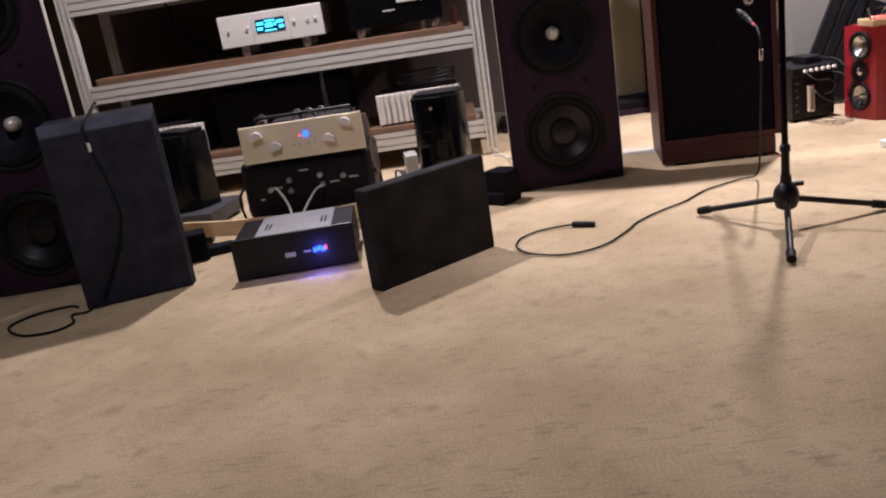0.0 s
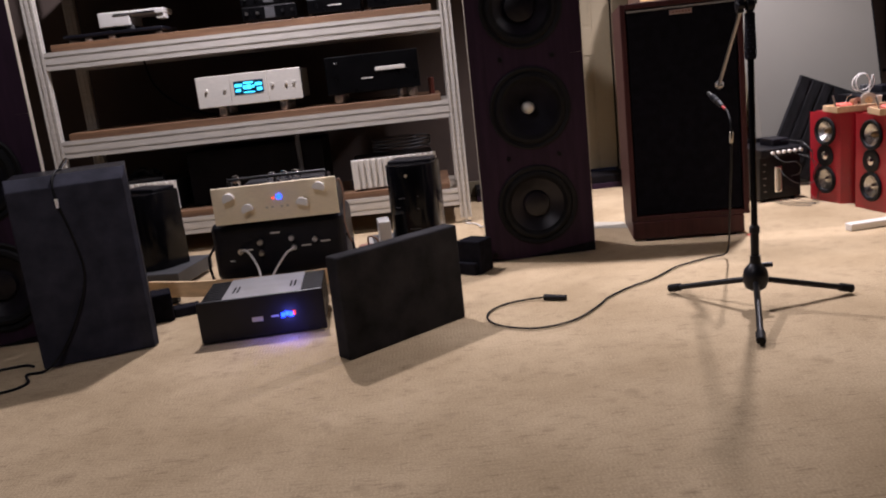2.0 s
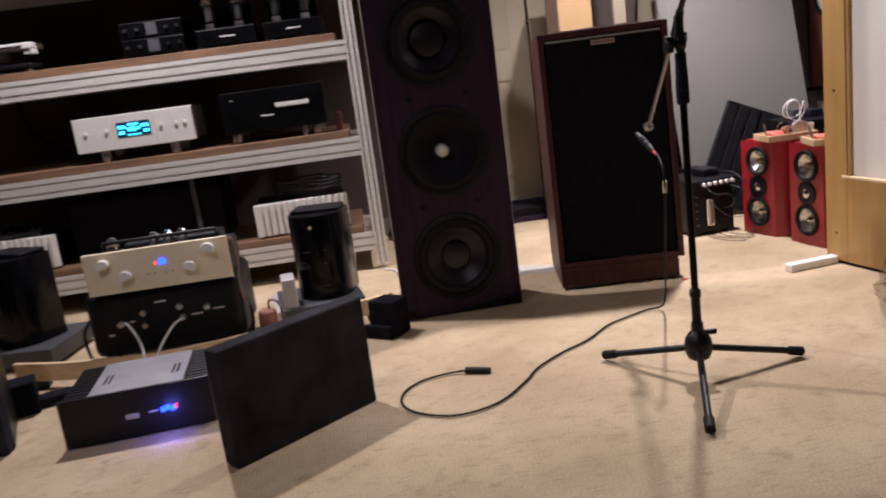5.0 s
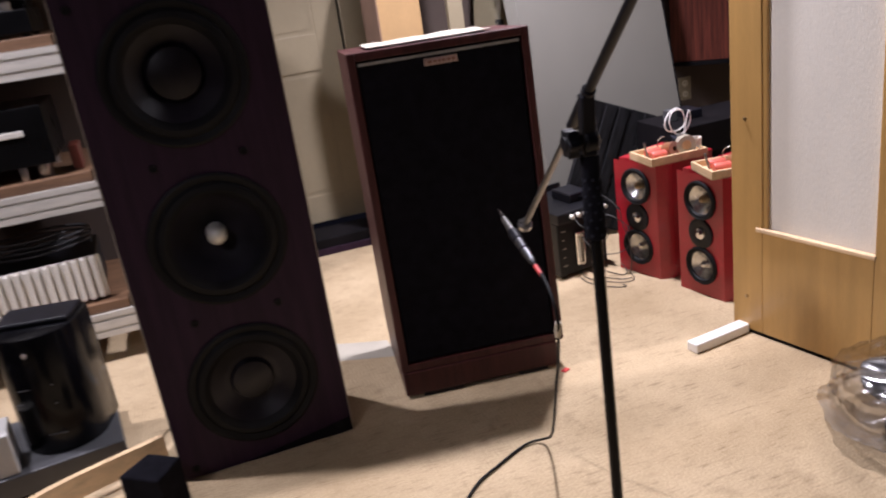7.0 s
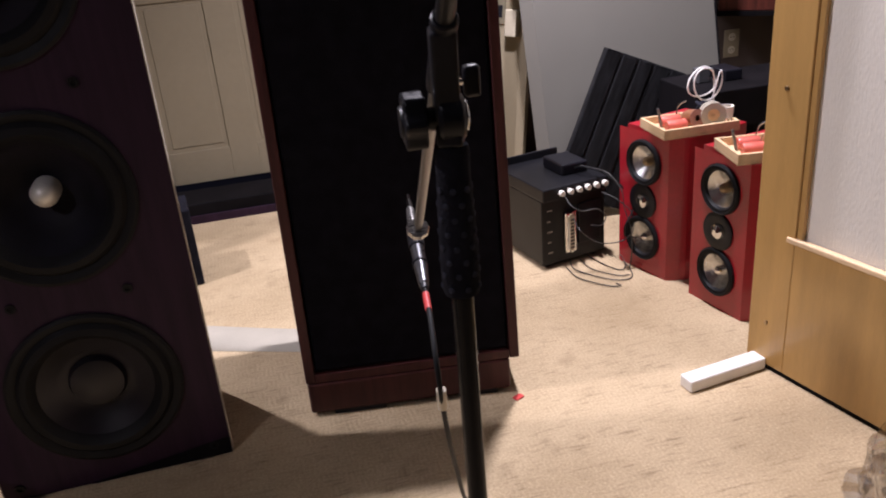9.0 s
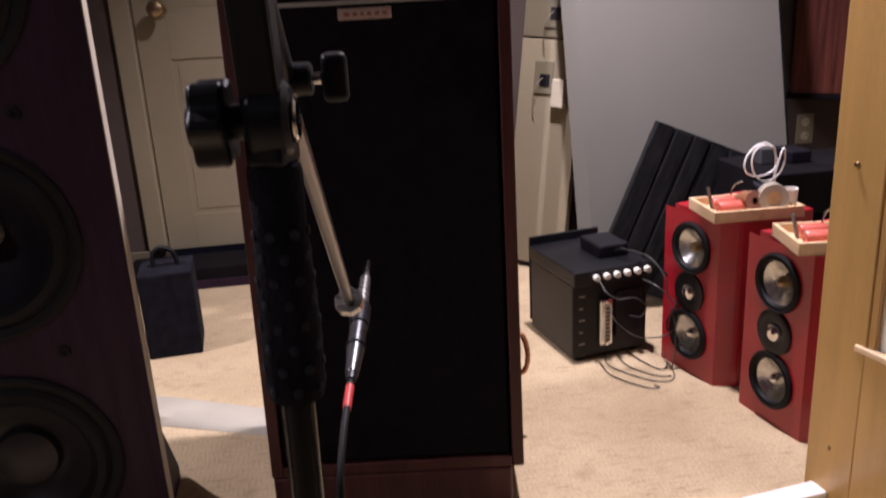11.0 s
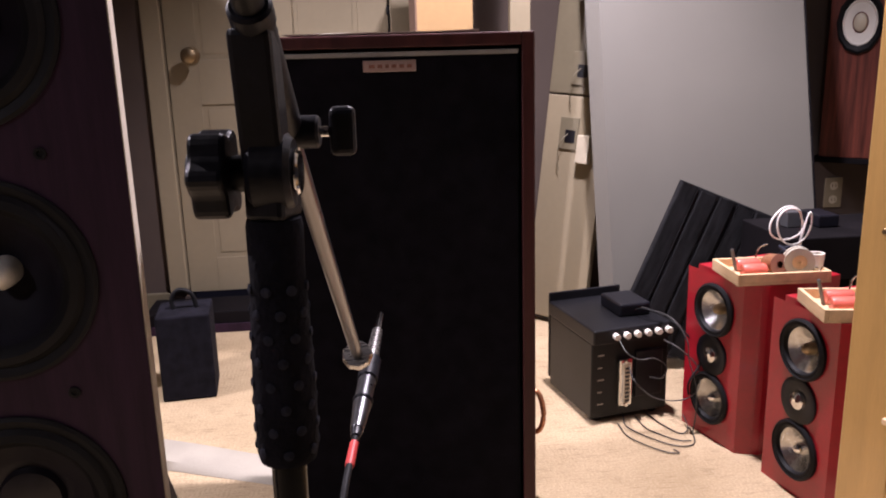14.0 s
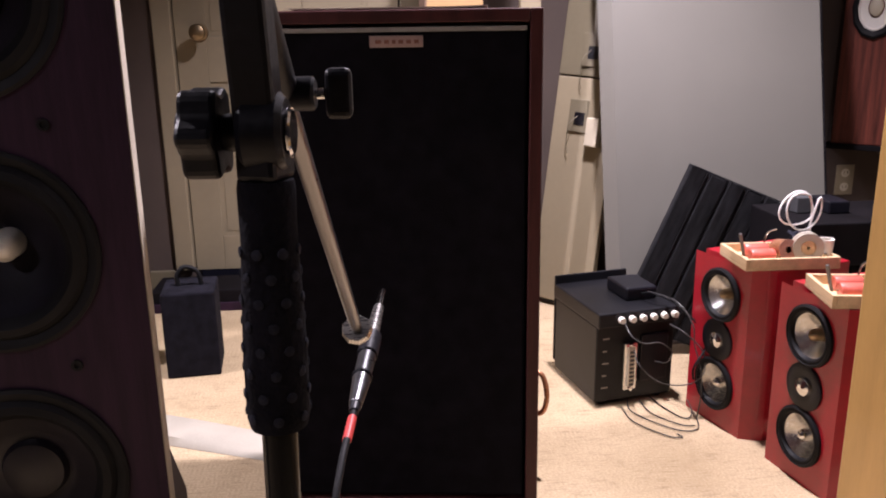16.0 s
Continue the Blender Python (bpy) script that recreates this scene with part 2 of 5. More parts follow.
M_TOPPLATE = mat("smooth steel plate", (0.58, 0.58, 0.60), 0.34, 0.7, vary=0.08, scale=12)
M_DARKSTEEL = mat("dull plug metal", (0.19, 0.19, 0.20), 0.30, 1.0, vary=0.15)
M_SLAB = mat("worn grey cloth", (0.034, 0.033, 0.036), 0.95, vary=0.3, scale=10, bump=0.6, bump_scale=380, spec=0.12)
M_RIBFOAM = mat("scuffed ribbed foam", (0.013, 0.013, 0.015), 0.9, vary=0.45, scale=16, bump=0.8, bump_scale=120, stretch=(4, 4, 0.8), spec=0.2)
M_LEAD = mat("grey lead", (0.045, 0.043, 0.042), 0.35, vary=0.3, scale=30)
M_TUBE = clear("tube glass", (0.95, 0.95, 0.95), 0.02)
M_WRAP = film("plastic wrap")
M_MICA = mat("white print", (0.62, 0.60, 0.56), 0.5, vary=0.05)
M_COPPERBOARD = mat("reddish brown block", (0.30, 0.13, 0.09), 0.5, vary=0.15)


# ---- building helpers ----
def thing(name, m, label, category, group="", kind=""):
    ob = new(name)
    ob.empty_display_size = 0.05
    ob.matrix_basis = m
    return tagged(ob, label, category, group, kind)


def part(name, bm, material, parent=None, label=""):
    """Links a bmesh as one mesh object under a thing or under a part."""
    me = bpy.data.meshes.new(name)
    bm.to_mesh(me)
    bm.free()
    me.materials.append(material)
    ob = new(name, me)
    if parent is not None:
        ob.parent = parent
    return tagged(ob, label)


def lone(name, bm, material, label, category, group="", kind=""):
    """A thing or piece of the setting that is one mesh."""
    return tagged(part(name, bm, material), label, category, group, kind)


def box(x0, x1, y0, y1, z0, z1, bevel=0.0, seg=2, bm=None, m=None):
    own = bmesh.new()
    bmesh.ops.create_cube(own, size=1, matrix=Matrix.LocRotScale(((x0 + x1) / 2, (y0 + y1) / 2, (z0 + z1) / 2), None, (x1 - x0, y1 - y0, z1 - z0)))
    if bevel:
        bmesh.ops.bevel(own, geom=own.edges[:], offset=bevel, segments=seg, profile=0.5, affect="EDGES")
    return merge(bm, own, m)


def merge(bm, own, m=None):
    if m is not None:
        own.transform(m)
    if bm is None:
        return own
    me = bpy.data.meshes.new("join")
    own.to_mesh(me)
    own.free()
    bm.from_mesh(me)
    bpy.data.meshes.remove(me)
    return bm


def smooth(bm, angle=40):
    bm.normal_update()
    for f in bm.faces:
        f.smooth = True
    for e in bm.edges:
        if len(e.link_faces) == 2 and e.calc_face_angle(0) > radians(angle):
            e.smooth = False
    return bm


def lathe(profile, m=None, seg=40, bm=None, angle=35):
    """Turns (radius, height) pairs about the z axis."""
    own = bmesh.new()
    rings = []
    for r, h in profile:
        if r < 1e-5:
            rings.append([own.verts.new((0, 0, h))])
        else:
            rings.append([own.verts.new((r * math.cos(2 * math.pi * i / seg), r * math.sin(2 * math.pi * i / seg), h)) for i in range(seg)])
    for a, b in zip(rings, rings[1:]):
        for i in range(seg):
            j = (i + 1) % seg
            if len(a) == 1 and len(b) == 1:
                continue
            if len(a) == 1:
                own.faces.new((a[0], b[i], b[j]))
            elif len(b) == 1:
                own.faces.new((a[i], a[j], b[0]))
            else:
                own.faces.new((a[i], a[j], b[j], b[i]))
    bmesh.ops.recalc_face_normals(own, faces=own.faces[:])
    smooth(own, angle)
    return merge(bm, own, m)


def rod(p, q, r, seg=16, bm=None, r2=None):
    """A round bar from p to q with slightly eased ends."""
    p, q = Vector(p), Vector(q)
    d = q - p
    r2 = r if r2 is None else r2
    e = min(r, r2) * 0.15
    m = Matrix.Translation(p) @ d.to_track_quat("Z", "Y").to_matrix().to_4x4()
    return lathe([(0, 0), (r - e, 0), (r, e), (r2, d.length - e), (r2 - e, d.length), (0, d.length)], m, seg, bm)


def spline(points, steps=8):
    """A smooth line through the given points."""
    P = [Vector(p) for p in points]
    P = [P[0] * 2 - P[1], *P, P[-1] * 2 - P[-2]]
    out = []
    for a, b, c, d in zip(P, P[1:], P[2:], P[3:]):
        for i in range(steps):
            t = i / steps
            out.append(0.5 * (2 * b + (c - a) * t + (2 * a - 5 * b + 4 * c - d) * t * t + (3 * b - a - 3 * c + d) * t ** 3))
    return out + [P[-2]]


def cable(points, r, seg=8, steps=8, bm=None):
    """A cord of radius r laid along a smooth line."""
    own = bmesh.new()
    line = spline(points, steps)
    up, rings = Vector((0, 0, 1)), []
    for i, p in enumerate(line):
        d = (line[min(i + 1, len(line) - 1)] - line[max(i - 1, 0)]).normalized()
        s = d.cross(up)
        s = s.normalized() if s.length > 0.05 else d.orthogonal().normalized()
        if rings and s.dot(last) < 0:
            s = -s
        last = s
        u = s.cross(d)
        rings.append([own.verts.new(p + r * (math.cos(2 * math.pi * k / seg) * s + math.sin(2 * math.pi * k / seg) * u)) for k in range(seg)])
    for a, b in zip(rings, rings[1:]):
        for k in range(seg):
            own.faces.new((a[k], a[(k + 1) % seg], b[(k + 1) % seg], b[k]))
    own.faces.new(rings[0]), own.faces.new(rings[-1])
    bmesh.ops.recalc_face_normals(own, faces=own.faces[:])
    for f in own.faces:
        f.smooth = True
    return merge(bm, own)


def prism(outline, z0, z1, m=None, bm=None, bevel=0.0):
    """An outline in x and y, raised from z0 to z1."""
    own = bmesh.new()
    a = [own.verts.new((x, y, z0)) for x, y in outline]
    b = [own.verts.new((x, y, z1)) for x, y in outline]
    own.faces.new(a), own.faces.new(b)
    for i in range(len(a)):
        j = (i + 1) % len(a)
        own.faces.new((a[i], a[j], b[j], b[i]))
    bmesh.ops.recalc_face_normals(own, faces=own.faces[:])
    if bevel:
        bmesh.ops.bevel(own, geom=own.edges[:], offset=bevel, segments=2, profile=0.5, affect="EDGES")
    return merge(bm, own, m)


FRONT = pose(0, 0, 0, 90, 0, 0)  # turns the z axis to face the viewer (-y)


def facing(x, y, z):
    return pose(x, y, z) @ FRONT


def plate_with_holes(x0, x1, z0, z1, y0, y1, holes, seg=40, m=None):
    """An upright board with round holes (x, z, radius) through it: the front and back are strips round each hole."""
    own = bmesh.new()
    zs = [z0]
    holes = sorted(holes, key=lambda h: h[1])
    for a, b in zip(holes, holes[1:]):
        zs.append((a[1] + b[1]) / 2)
    zs.append(z1)
    for y in (y0, y1):
        for (cx, cz, r), lo, hi in zip(holes, zs, zs[1:]):
            ring, rim = [], []
            for i in range(seg):
                a = 2 * math.pi * (i + 0.5) / seg
                c, s = math.cos(a), math.sin(a)
                ring.append(own.verts.new((cx + r * c, y, cz + r * s)))
                k = min((x1 - cx) / c if c > 1e-6 else 9, (x0 - cx) / c if c < -1e-6 else 9, (hi - cz) / s if s > 1e-6 else 9, (lo - cz) / s if s < -1e-6 else 9)
                rim.append(own.verts.new((cx + k * c, y, cz + k * s)))
            for i in range(seg):
                j = (i + 1) % seg
                own.faces.new((ring[i], ring[j], rim[j], rim[i]))
            corners = [(x1, hi), (x0, hi), (x0, lo), (x1, lo)]
            for n, (px, pz) in enumerate(corners):
                best = min(range(seg), key=lambda i: ((rim[i].co.x + rim[(i + 1) % seg].co.x) / 2 - px) ** 2 + ((rim[i].co.z + rim[(i + 1) % seg].co.z) / 2 - pz) ** 2)
                v = own.verts.new((px, y, pz))
                own.faces.new((rim[best], rim[(best + 1) % seg], v))
    for cx, cz, r in holes:
        a = [[own.verts.new((cx + r * math.cos(2 * math.pi * (i + 0.5) / seg), y, cz + r * math.sin(2 * math.pi * (i + 0.5) / seg))) for i in range(seg)] for y in (y0, y1)]
        for i in range(seg):
            j = (i + 1) % seg
            own.faces.new((a[0][i], a[0][j], a[1][j], a[1][i]))
    bmesh.ops.recalc_face_normals(own, faces=own.faces[:])
    return merge(None, own, m)


# ---- the room ----
BACK, LEFT, RIGHT, NEAR, TOP = 5.25, -4.0, 4.2, -4.0, 2.5
lone("floor", box(LEFT, RIGHT, NEAR, BACK, -0.1, 0.0), M_CARPET, "tan basket-weave carpet with faint stains and wear", "carpet", kind="structure")
DX0, DX1, DZ0, DZ1 = 0.540, 1.34, 0.090, 2.05
bm = box(LEFT, DX0, BACK, BACK + 0.12, 0, TOP)
box(DX1, RIGHT, BACK, BACK + 0.12, 0, TOP, bm=bm)
box(DX0, DX1, BACK, BACK + 0.12, DZ1, TOP, bm=bm)
lone("wall_north", bm, M_WALL, "dark brown cloth-covered back wall", "wall", kind="structure")
# remaining walls and ceiling are out of view and steer the bounce light
lone("wall_west", box(LEFT - 0.12, LEFT, NEAR, BACK, 0, TOP), M_ROOM, "plain wall, unseen, dark and bluish to tint bounced light", "wall", kind="structure")
lone("wall_east", box(RIGHT, RIGHT + 0.12, NEAR, BACK, 0, TOP), M_ROOM, "plain wall, unseen, dark and bluish to tint bounced light", "wall", kind="structure")
lone("wall_south", box(LEFT, RIGHT, NEAR - 0.12, NEAR, 0, TOP), M_ROOM, "plain wall, unseen, dark and bluish to tint bounced light", "wall", kind="structure")
lone("ceiling", box(LEFT, RIGHT, NEAR, BACK, TOP, TOP + 0.1), M_ROOM, "plain ceiling, unseen, dark and bluish to tint bounced light", "ceiling", kind="structure")
bm = box(DX0 - 0.066, DX0, BACK - 0.018, BACK + 0.05, 0.1, DZ1 + 0.1, 0.004)
box(DX1, DX1 + 0.1, BACK - 0.018, BACK + 0.05, 0, DZ1 + 0.1, 0.004, bm=bm)
box(DX0, DX1, BACK - 0.018, BACK + 0.05, DZ1 + 0.003, DZ1 + 0.1, 0.004, bm=bm)
lone("trim", bm, M_CREAM, "cream painted door casing on the brown wall", "door casing", kind="structure")
bm = box(LEFT, DX0 - 0.0665, BACK - 0.016, BACK - 0.0005, 0.0, 0.10, 0.004)
# the baseboard shares the shade-darkened cream
lone("baseboard", bm, M_CREAM_SHADED, "cream painted baseboard along the brown wall", "baseboard", kind="structure")
step = lone("doorstep", box(DX0 - 0.12, 1.72, 5.045, BACK - 0.02, 0, 0.078, 0.006), M_BLACKSTEP, "low black wooden step below the cream door", "step", kind="structure")
part("riser_strip", box(DX0 - 0.12, 1.72, 5.037, 5.0448, 0, 0.032, 0.002), M_ROSE, step, "dark reddish lower strip")

door = thing("door_1", pose(DX0, BACK + 0.012, DZ0), "closed cream painted panel door with an aged brass knob", "door", kind="structure")
W, H = DX1 - DX0 - 0.006, DZ1 - DZ0
bm = box(0.003, W, 0.012, 0.045, 0, H)
for x0, x1 in ((0.003, 0.11), (W / 2 - 0.055, W / 2 + 0.055), (W - 0.11, W)):
    box(x0, x1, 0.007, 0.0118, 0, H, 0.0015, bm=bm)
for z0, z1 in ((0, 0.13), (0.70, 0.86), (1.5, 1.6), (H - 0.12, H)):
    for x0, x1 in ((0.1102, W / 2 - 0.0552), (W / 2 + 0.0552, W - 0.1102)):
        box(x0, x1, 0.007, 0.0118, z0, z1, 0.0015, bm=bm)
part("leaf", bm, M_CREAM, door)
for x0, x1 in ((0.125, W / 2 - 0.07), (W / 2 + 0.07, W - 0.125)):
    for z0, z1 in ((0.145, 0.685), (0.875, 1.485)):
        part("panel", box(x0 + 0.004, x1 - 0.004, 0.0098, 0.0117, z0 + 0.004, z1 - 0.004, 0.0012), M_CREAM, door)
part("knob", lathe([(0, 0), (0.030, 0), (0.030, 0.006), (0.012, 0.010), (0.011, 0.032), (0.024, 0.040), (0.029, 0.052), (0.026, 0.064), (0.012, 0.071), (0, 0.072)], facing(0.090, 0.0068, 0.875)), M_GOLDPIN, door, "aged brass knob")
part("hinge", box(W - 0.006, W + 0.012, -0.012, 0.002, 1.0, 1.03, 0.002), M_BLACKMET, door, "dark metal hinge")


# ---- unseen ceiling holders over the lamps and the added fill ----
for x, y, z in LAMPS_AND_FILL:
    lamp = thing("ceiling_holder", pose(x, y, TOP), "small white ceiling holder, unseen, one for each lamp and the fill", "lamp", "ceiling lamps")
    part("rose", lathe([(0, -0.0005), (0.06, -0.0005), (0.055, -0.02), (0.022, -0.03), (0.02, -0.055), (0, -0.055)]), M_WHITEPAINT, lamp)


# ---- aluminium rack ----
RX0, RX1, RY0, RY1 = -1.775, 0.355, 4.44, 4.97
rack = thing("shelving_rack", pose(0, 0, 0), "tall aluminium extrusion rack with pine shelf boards, full of audio gear", "rack")
P = 0.058


def extrusion(length, w, d):
    """A slotted aluminium bar along z: w wide, d deep, a groove down each broad side."""
    g, t = 0.010, 0.007
    hw, hd = w / 2, d / 2
    o = [(-hw, -hd), (-hw * 0.45 - g / 2, -hd), (-hw * 0.45 - g / 2, -hd + t), (-hw * 0.45 + g / 2, -hd + t), (-hw * 0.45 + g / 2, -hd),
         (hw * 0.45 - g / 2, -hd), (hw * 0.45 - g / 2, -hd + t), (hw * 0.45 + g / 2, -hd + t), (hw * 0.45 + g / 2, -hd), (hw, -hd),
         (hw, -g / 2), (hw - t, -g / 2), (hw - t, g / 2), (hw, g / 2), (hw, hd), (-hw, hd), (-hw, g / 2), (-hw + t, g / 2), (-hw + t, -g / 2), (-hw, -g / 2)]
    return prism(o, 0, length)


for x in (RX0 + P / 2, RX1 - P / 2):
    for y in (RY0 + 0.02, RY1 - 0.02):
        bm = extrusion(2.0, P, 0.04)
        bm.transform(pose(x, y, 0.03))
        part("post", bm, M_ALU, rack)
        part("foot", lathe([(0, 0), (0.024, 0), (0.024, 0.008), (0.008, 0.012), (0.008, 0.0295), (0, 0.0295)], pose(x, y, 0)), M_STEEL, rack)
SHELVES = (0.19, 0.654, 1.102, 1.555)
for z in SHELVES:
    for y in (RY0 + 0.02, RY1 - 0.02):
        bm = extrusion(RX1 - RX0 - 2 * P - 0.002, 0.088, 0.038)
        bm.transform(pose(RX0 + P + 0.001, y, z - 0.044) @ pose(0, 0, 0, 0, 90, 0))
        part("beam", bm, M_ALU, rack)
    for x in (RX0 + P / 2, RX1 - P / 2):
        part("side_beam", box(x - 0.019, x + 0.019, RY0 + 0.042, RY1 - 0.042, z - 0.075, z - 0.012, 0.002), M_ALU, rack)
    # top board, out of view, is lengthened to the wall to shade behind the rack
    part("shelf_board", box(RX0 + P + 0.04, RX1 - P - 0.04, RY0 + 0.012, BACK - 0.02 if z > 1.5 else RY1 - 0.005, z + 0.0005, z + 0.036, 0.003), M_SHELF, rack, "brown pine board")
S1, S2, S3 = (z + 0.0362 for z in SHELVES[:3])


def feet(parent, pts, h, r, material=M_BLACK, label=""):
    for x, y in pts:
        part("foot", lathe([(0, 0), (r * 0.9, 0), (r, h * 0.2), (r, h * 0.85), (r * 0.8, h - 0.0005), (0, h - 0.0005)], pose(x, y, 0), 20), material, parent, label)


def knob(parent, x, z, r, y=0.0, depth=0.022, material=M_SILVER, name="knob", label=""):
    return part(name, lathe([(0, 0), (r, 0), (r, depth * 0.85), (r * 0.9, depth), (0, depth)], facing(x, y, z), 24), material, parent, label)


# silver converter with a cyan display
dac = thing("silver_preamplifier", pose(-0.717, 4.46, S2), "silver audio component with a lit cyan display on turned feet", "audio component")
feet(dac, [(-0.16, 0.05), (0.16, 0.05), (-0.16, 0.26), (0.16, 0.26)], 0.056, 0.024, M_STEEL, "turned metal foot")
part("case", box(-0.262, 0.262, 0.014, 0.32, 0.056, 0.205, 0.004), M_SILVER, dac)
part("front_panel", box(-0.27, -0.096, 0, 0.0135, 0.053, 0.21, 0.003), M_SILVER, dac)
part("front_panel", box(-0.0955, 0.0955, -0.006, 0.0135, 0.053, 0.21, 0.003), M_SILVER, dac)
part("front_panel", box(0.096, 0.27, 0, 0.0135, 0.053, 0.21, 0.003), M_SILVER, dac)
scr = part("display", box(-0.076, 0.076, -0.0085, -0.0062, 0.105, 0.172, 0.002), M_LCDDARK, dac, "dark display window")
for x, z, w, h in ((-0.052, 0.150, 0.036, 0.014), (0.0, 0.160, 0.05, 0.009), (0.052, 0.150, 0.036, 0.014), (0.0, 0.139, 0.024, 0.022), (-0.055, 0.125, 0.026, 0.014), (0.056, 0.125, 0.026, 0.014), (0.0, 0.113, 0.06, 0.006), (-0.022, 0.138, 0.012, 0.018), (0.024, 0.14, 0.012, 0.014)):
    part("lit_bar", box(x - w / 2, x + w / 2, -0.0096, -0.0088, z - h / 2, z + h / 2), M_LCD, scr, "glowing cyan mark")
for x in (-0.22, -0.125, 0.12, 0.19, 0.23):
    knob(dac, x, 0.14, 0.008, 0, 0.008, M_SILVER, "button")

# black disc player
cdp = thing("disc_player", pose(-0.078, 4.46, S2), "black disc player with a pale tray slot on silver feet", "disc player")
feet(cdp, [(-0.19, 0.06), (0.19, 0.06), (-0.19, 0.3), (0.19, 0.3)], 0.05, 0.026, M_STEEL, "silver foot")
feet(cdp, [(0.13, 0.03)], 0.05, 0.013, M_STEEL, "silver foot")
part("case", box(-0.235, 0.235, 0.012, 0.36, 0.05, 0.235, 0.004), M_PIANO, cdp)
part("front_panel", box(-0.24, 0.24, 0, 0.0115, 0.048, 0.24, 0.004), M_PIANO, cdp)
part("tray", box(0.015, 0.17, -0.006, -0.0005, 0.148, 0.168, 0.002), M_SILVER, cdp, "pale metal disc tray")
part("marking", box(-0.06, 0.0, -0.0012, -0.0004, 0.115, 0.121), M_MICA, cdp)
part("button", box(-0.19, -0.175, -0.004, -0.0004, 0.2, 0.206, 0.001), M_STEEL, cdp)
lone("wooden_block", box(0.20, 0.23, 4.52, 4.62, S2, S2 + 0.085, 0.003), M_REDWOOD, "small dark red wooden block on the shelf", "block")

# white player with an open lid on a dark plinth
ply = thing("white_disc_player", pose(-1.278, 4.48, S3), "small white player standing on a black plinth", "player")
part("plinth", box(-0.34, 0.17, 0.0, 0.26, 0.02, 0.04, 0.006), M_BLACK, ply, "black plinth")
feet(ply, [(-0.22, 0.03), (-0.1, 0.03), (-0.22, 0.2), (-0.1, 0.2), (0.12, 0.1)], 0.02, 0.02, M_STEEL)
part("body", box(-0.15, 0.01, 0.01, 0.2, 0.058, 0.130, 0.005), M_WHITEBOX, ply)
part("arm_housing", box(0.0105, 0.18, 0.02, 0.18, 0.102, 0.130, 0.005), M_WHITEBOX, ply)
part("arm_end", box(0.14, 0.18, 0.03, 0.10, 0.078, 0.1015, 0.003), M_WHITEBOX, ply)
part("lid_slot", box(-0.07, 0.14, 0.006, 0.0195, 0.112, 0.118), M_BLACK, ply)
for x in (-0.11, 0.0):
    part("foot_block", box(x - 0.018, x + 0.018, 0.03, 0.18, 0.0405, 0.0578, 0.002), M_GREYBOX, ply)

# small black twin-unit and tube amplifiers on the upper shelf
tw = thing("black_power_unit", pose(-0.562, 4.49, S3), "black audio units stacked in two, with silver corner plates", "audio component")
for k in (0, 1):
    z = 0.012 + 0.074 * k
    part("unit", box(-0.14, 0.14, 0, 0.24, z, z + 0.07, 0.005), M_PIANO, tw)
    part("plate", box(-0.022, 0.028, -0.004, -0.0005, z + 0.008, z + 0.062, 0.001), M_GREYBOX, tw, "grey metal plate")
    for x in (-0.115, -0.06, 0.07, 0.118):
        knob(tw, x, z + 0.036, 0.008, 0, 0.012, M_DARKSTEEL if x > 0 else M_STEEL, "dial")
feet(tw, [(-0.11, 0.03), (0.11, 0.03), (-0.11, 0.2), (0.11, 0.2)], 0.012, 0.014)


def tube_amplifier(x):
    a = thing("tube_amplifier", pose(x, 4.48, S3), "black tube amplifier with two glass tubes standing on top", "amplifier", "tube amplifiers")
    part("chassis", box(-0.135, 0.135, 0, 0.24, 0.012, 0.085, 0.004), M_PIANO, a)
    part("name_bar", box(-0.03, 0.04, -0.002, -0.0004, 0.045, 0.05), M_MICA, a)
    feet(a, [(-0.11, 0.03), (0.11, 0.03), (-0.11, 0.2), (0.11, 0.2)], 0.012, 0.012)
    part("transformer", box(-0.12, 0.12, 0.12, 0.22, 0.0855, 0.19, 0.005), M_PIANO, a)
    for tx in (-0.075, 0.06):
        t = part("tube", lathe([(0, 0.112), (0.018, 0.112), (0.022, 0.13), (0.031, 0.165), (0.030, 0.195), (0.02, 0.222), (0.008, 0.235), (0, 0.236)], pose(tx, 0.07, 0), 24), M_TUBE, a, "clear glass tube")
        part("base", lathe([(0, 0.0855), (0.021, 0.0855), (0.021, 0.1115), (0, 0.1115)], pose(tx, 0.07, 0), 20), M_STEEL, t, "silver tube base")
        part("getter", lathe([(0.0302, 0.196), (0.0203, 0.2225), (0.0083, 0.2355), (0, 0.2368)], pose(tx, 0.07, 0), 24), M_CHROME, t, "silvered tube top")
        part("electrode", box(tx - 0.011, tx + 0.011, 0.064, 0.076, 0.125, 0.19, 0.002), M_GREYBOX, t, "grey electrode plate")
    return a


ta = tube_amplifier(-0.232)
copy_thing(ta, pose(0.071, 4.49, S3, 0, 0, -2))

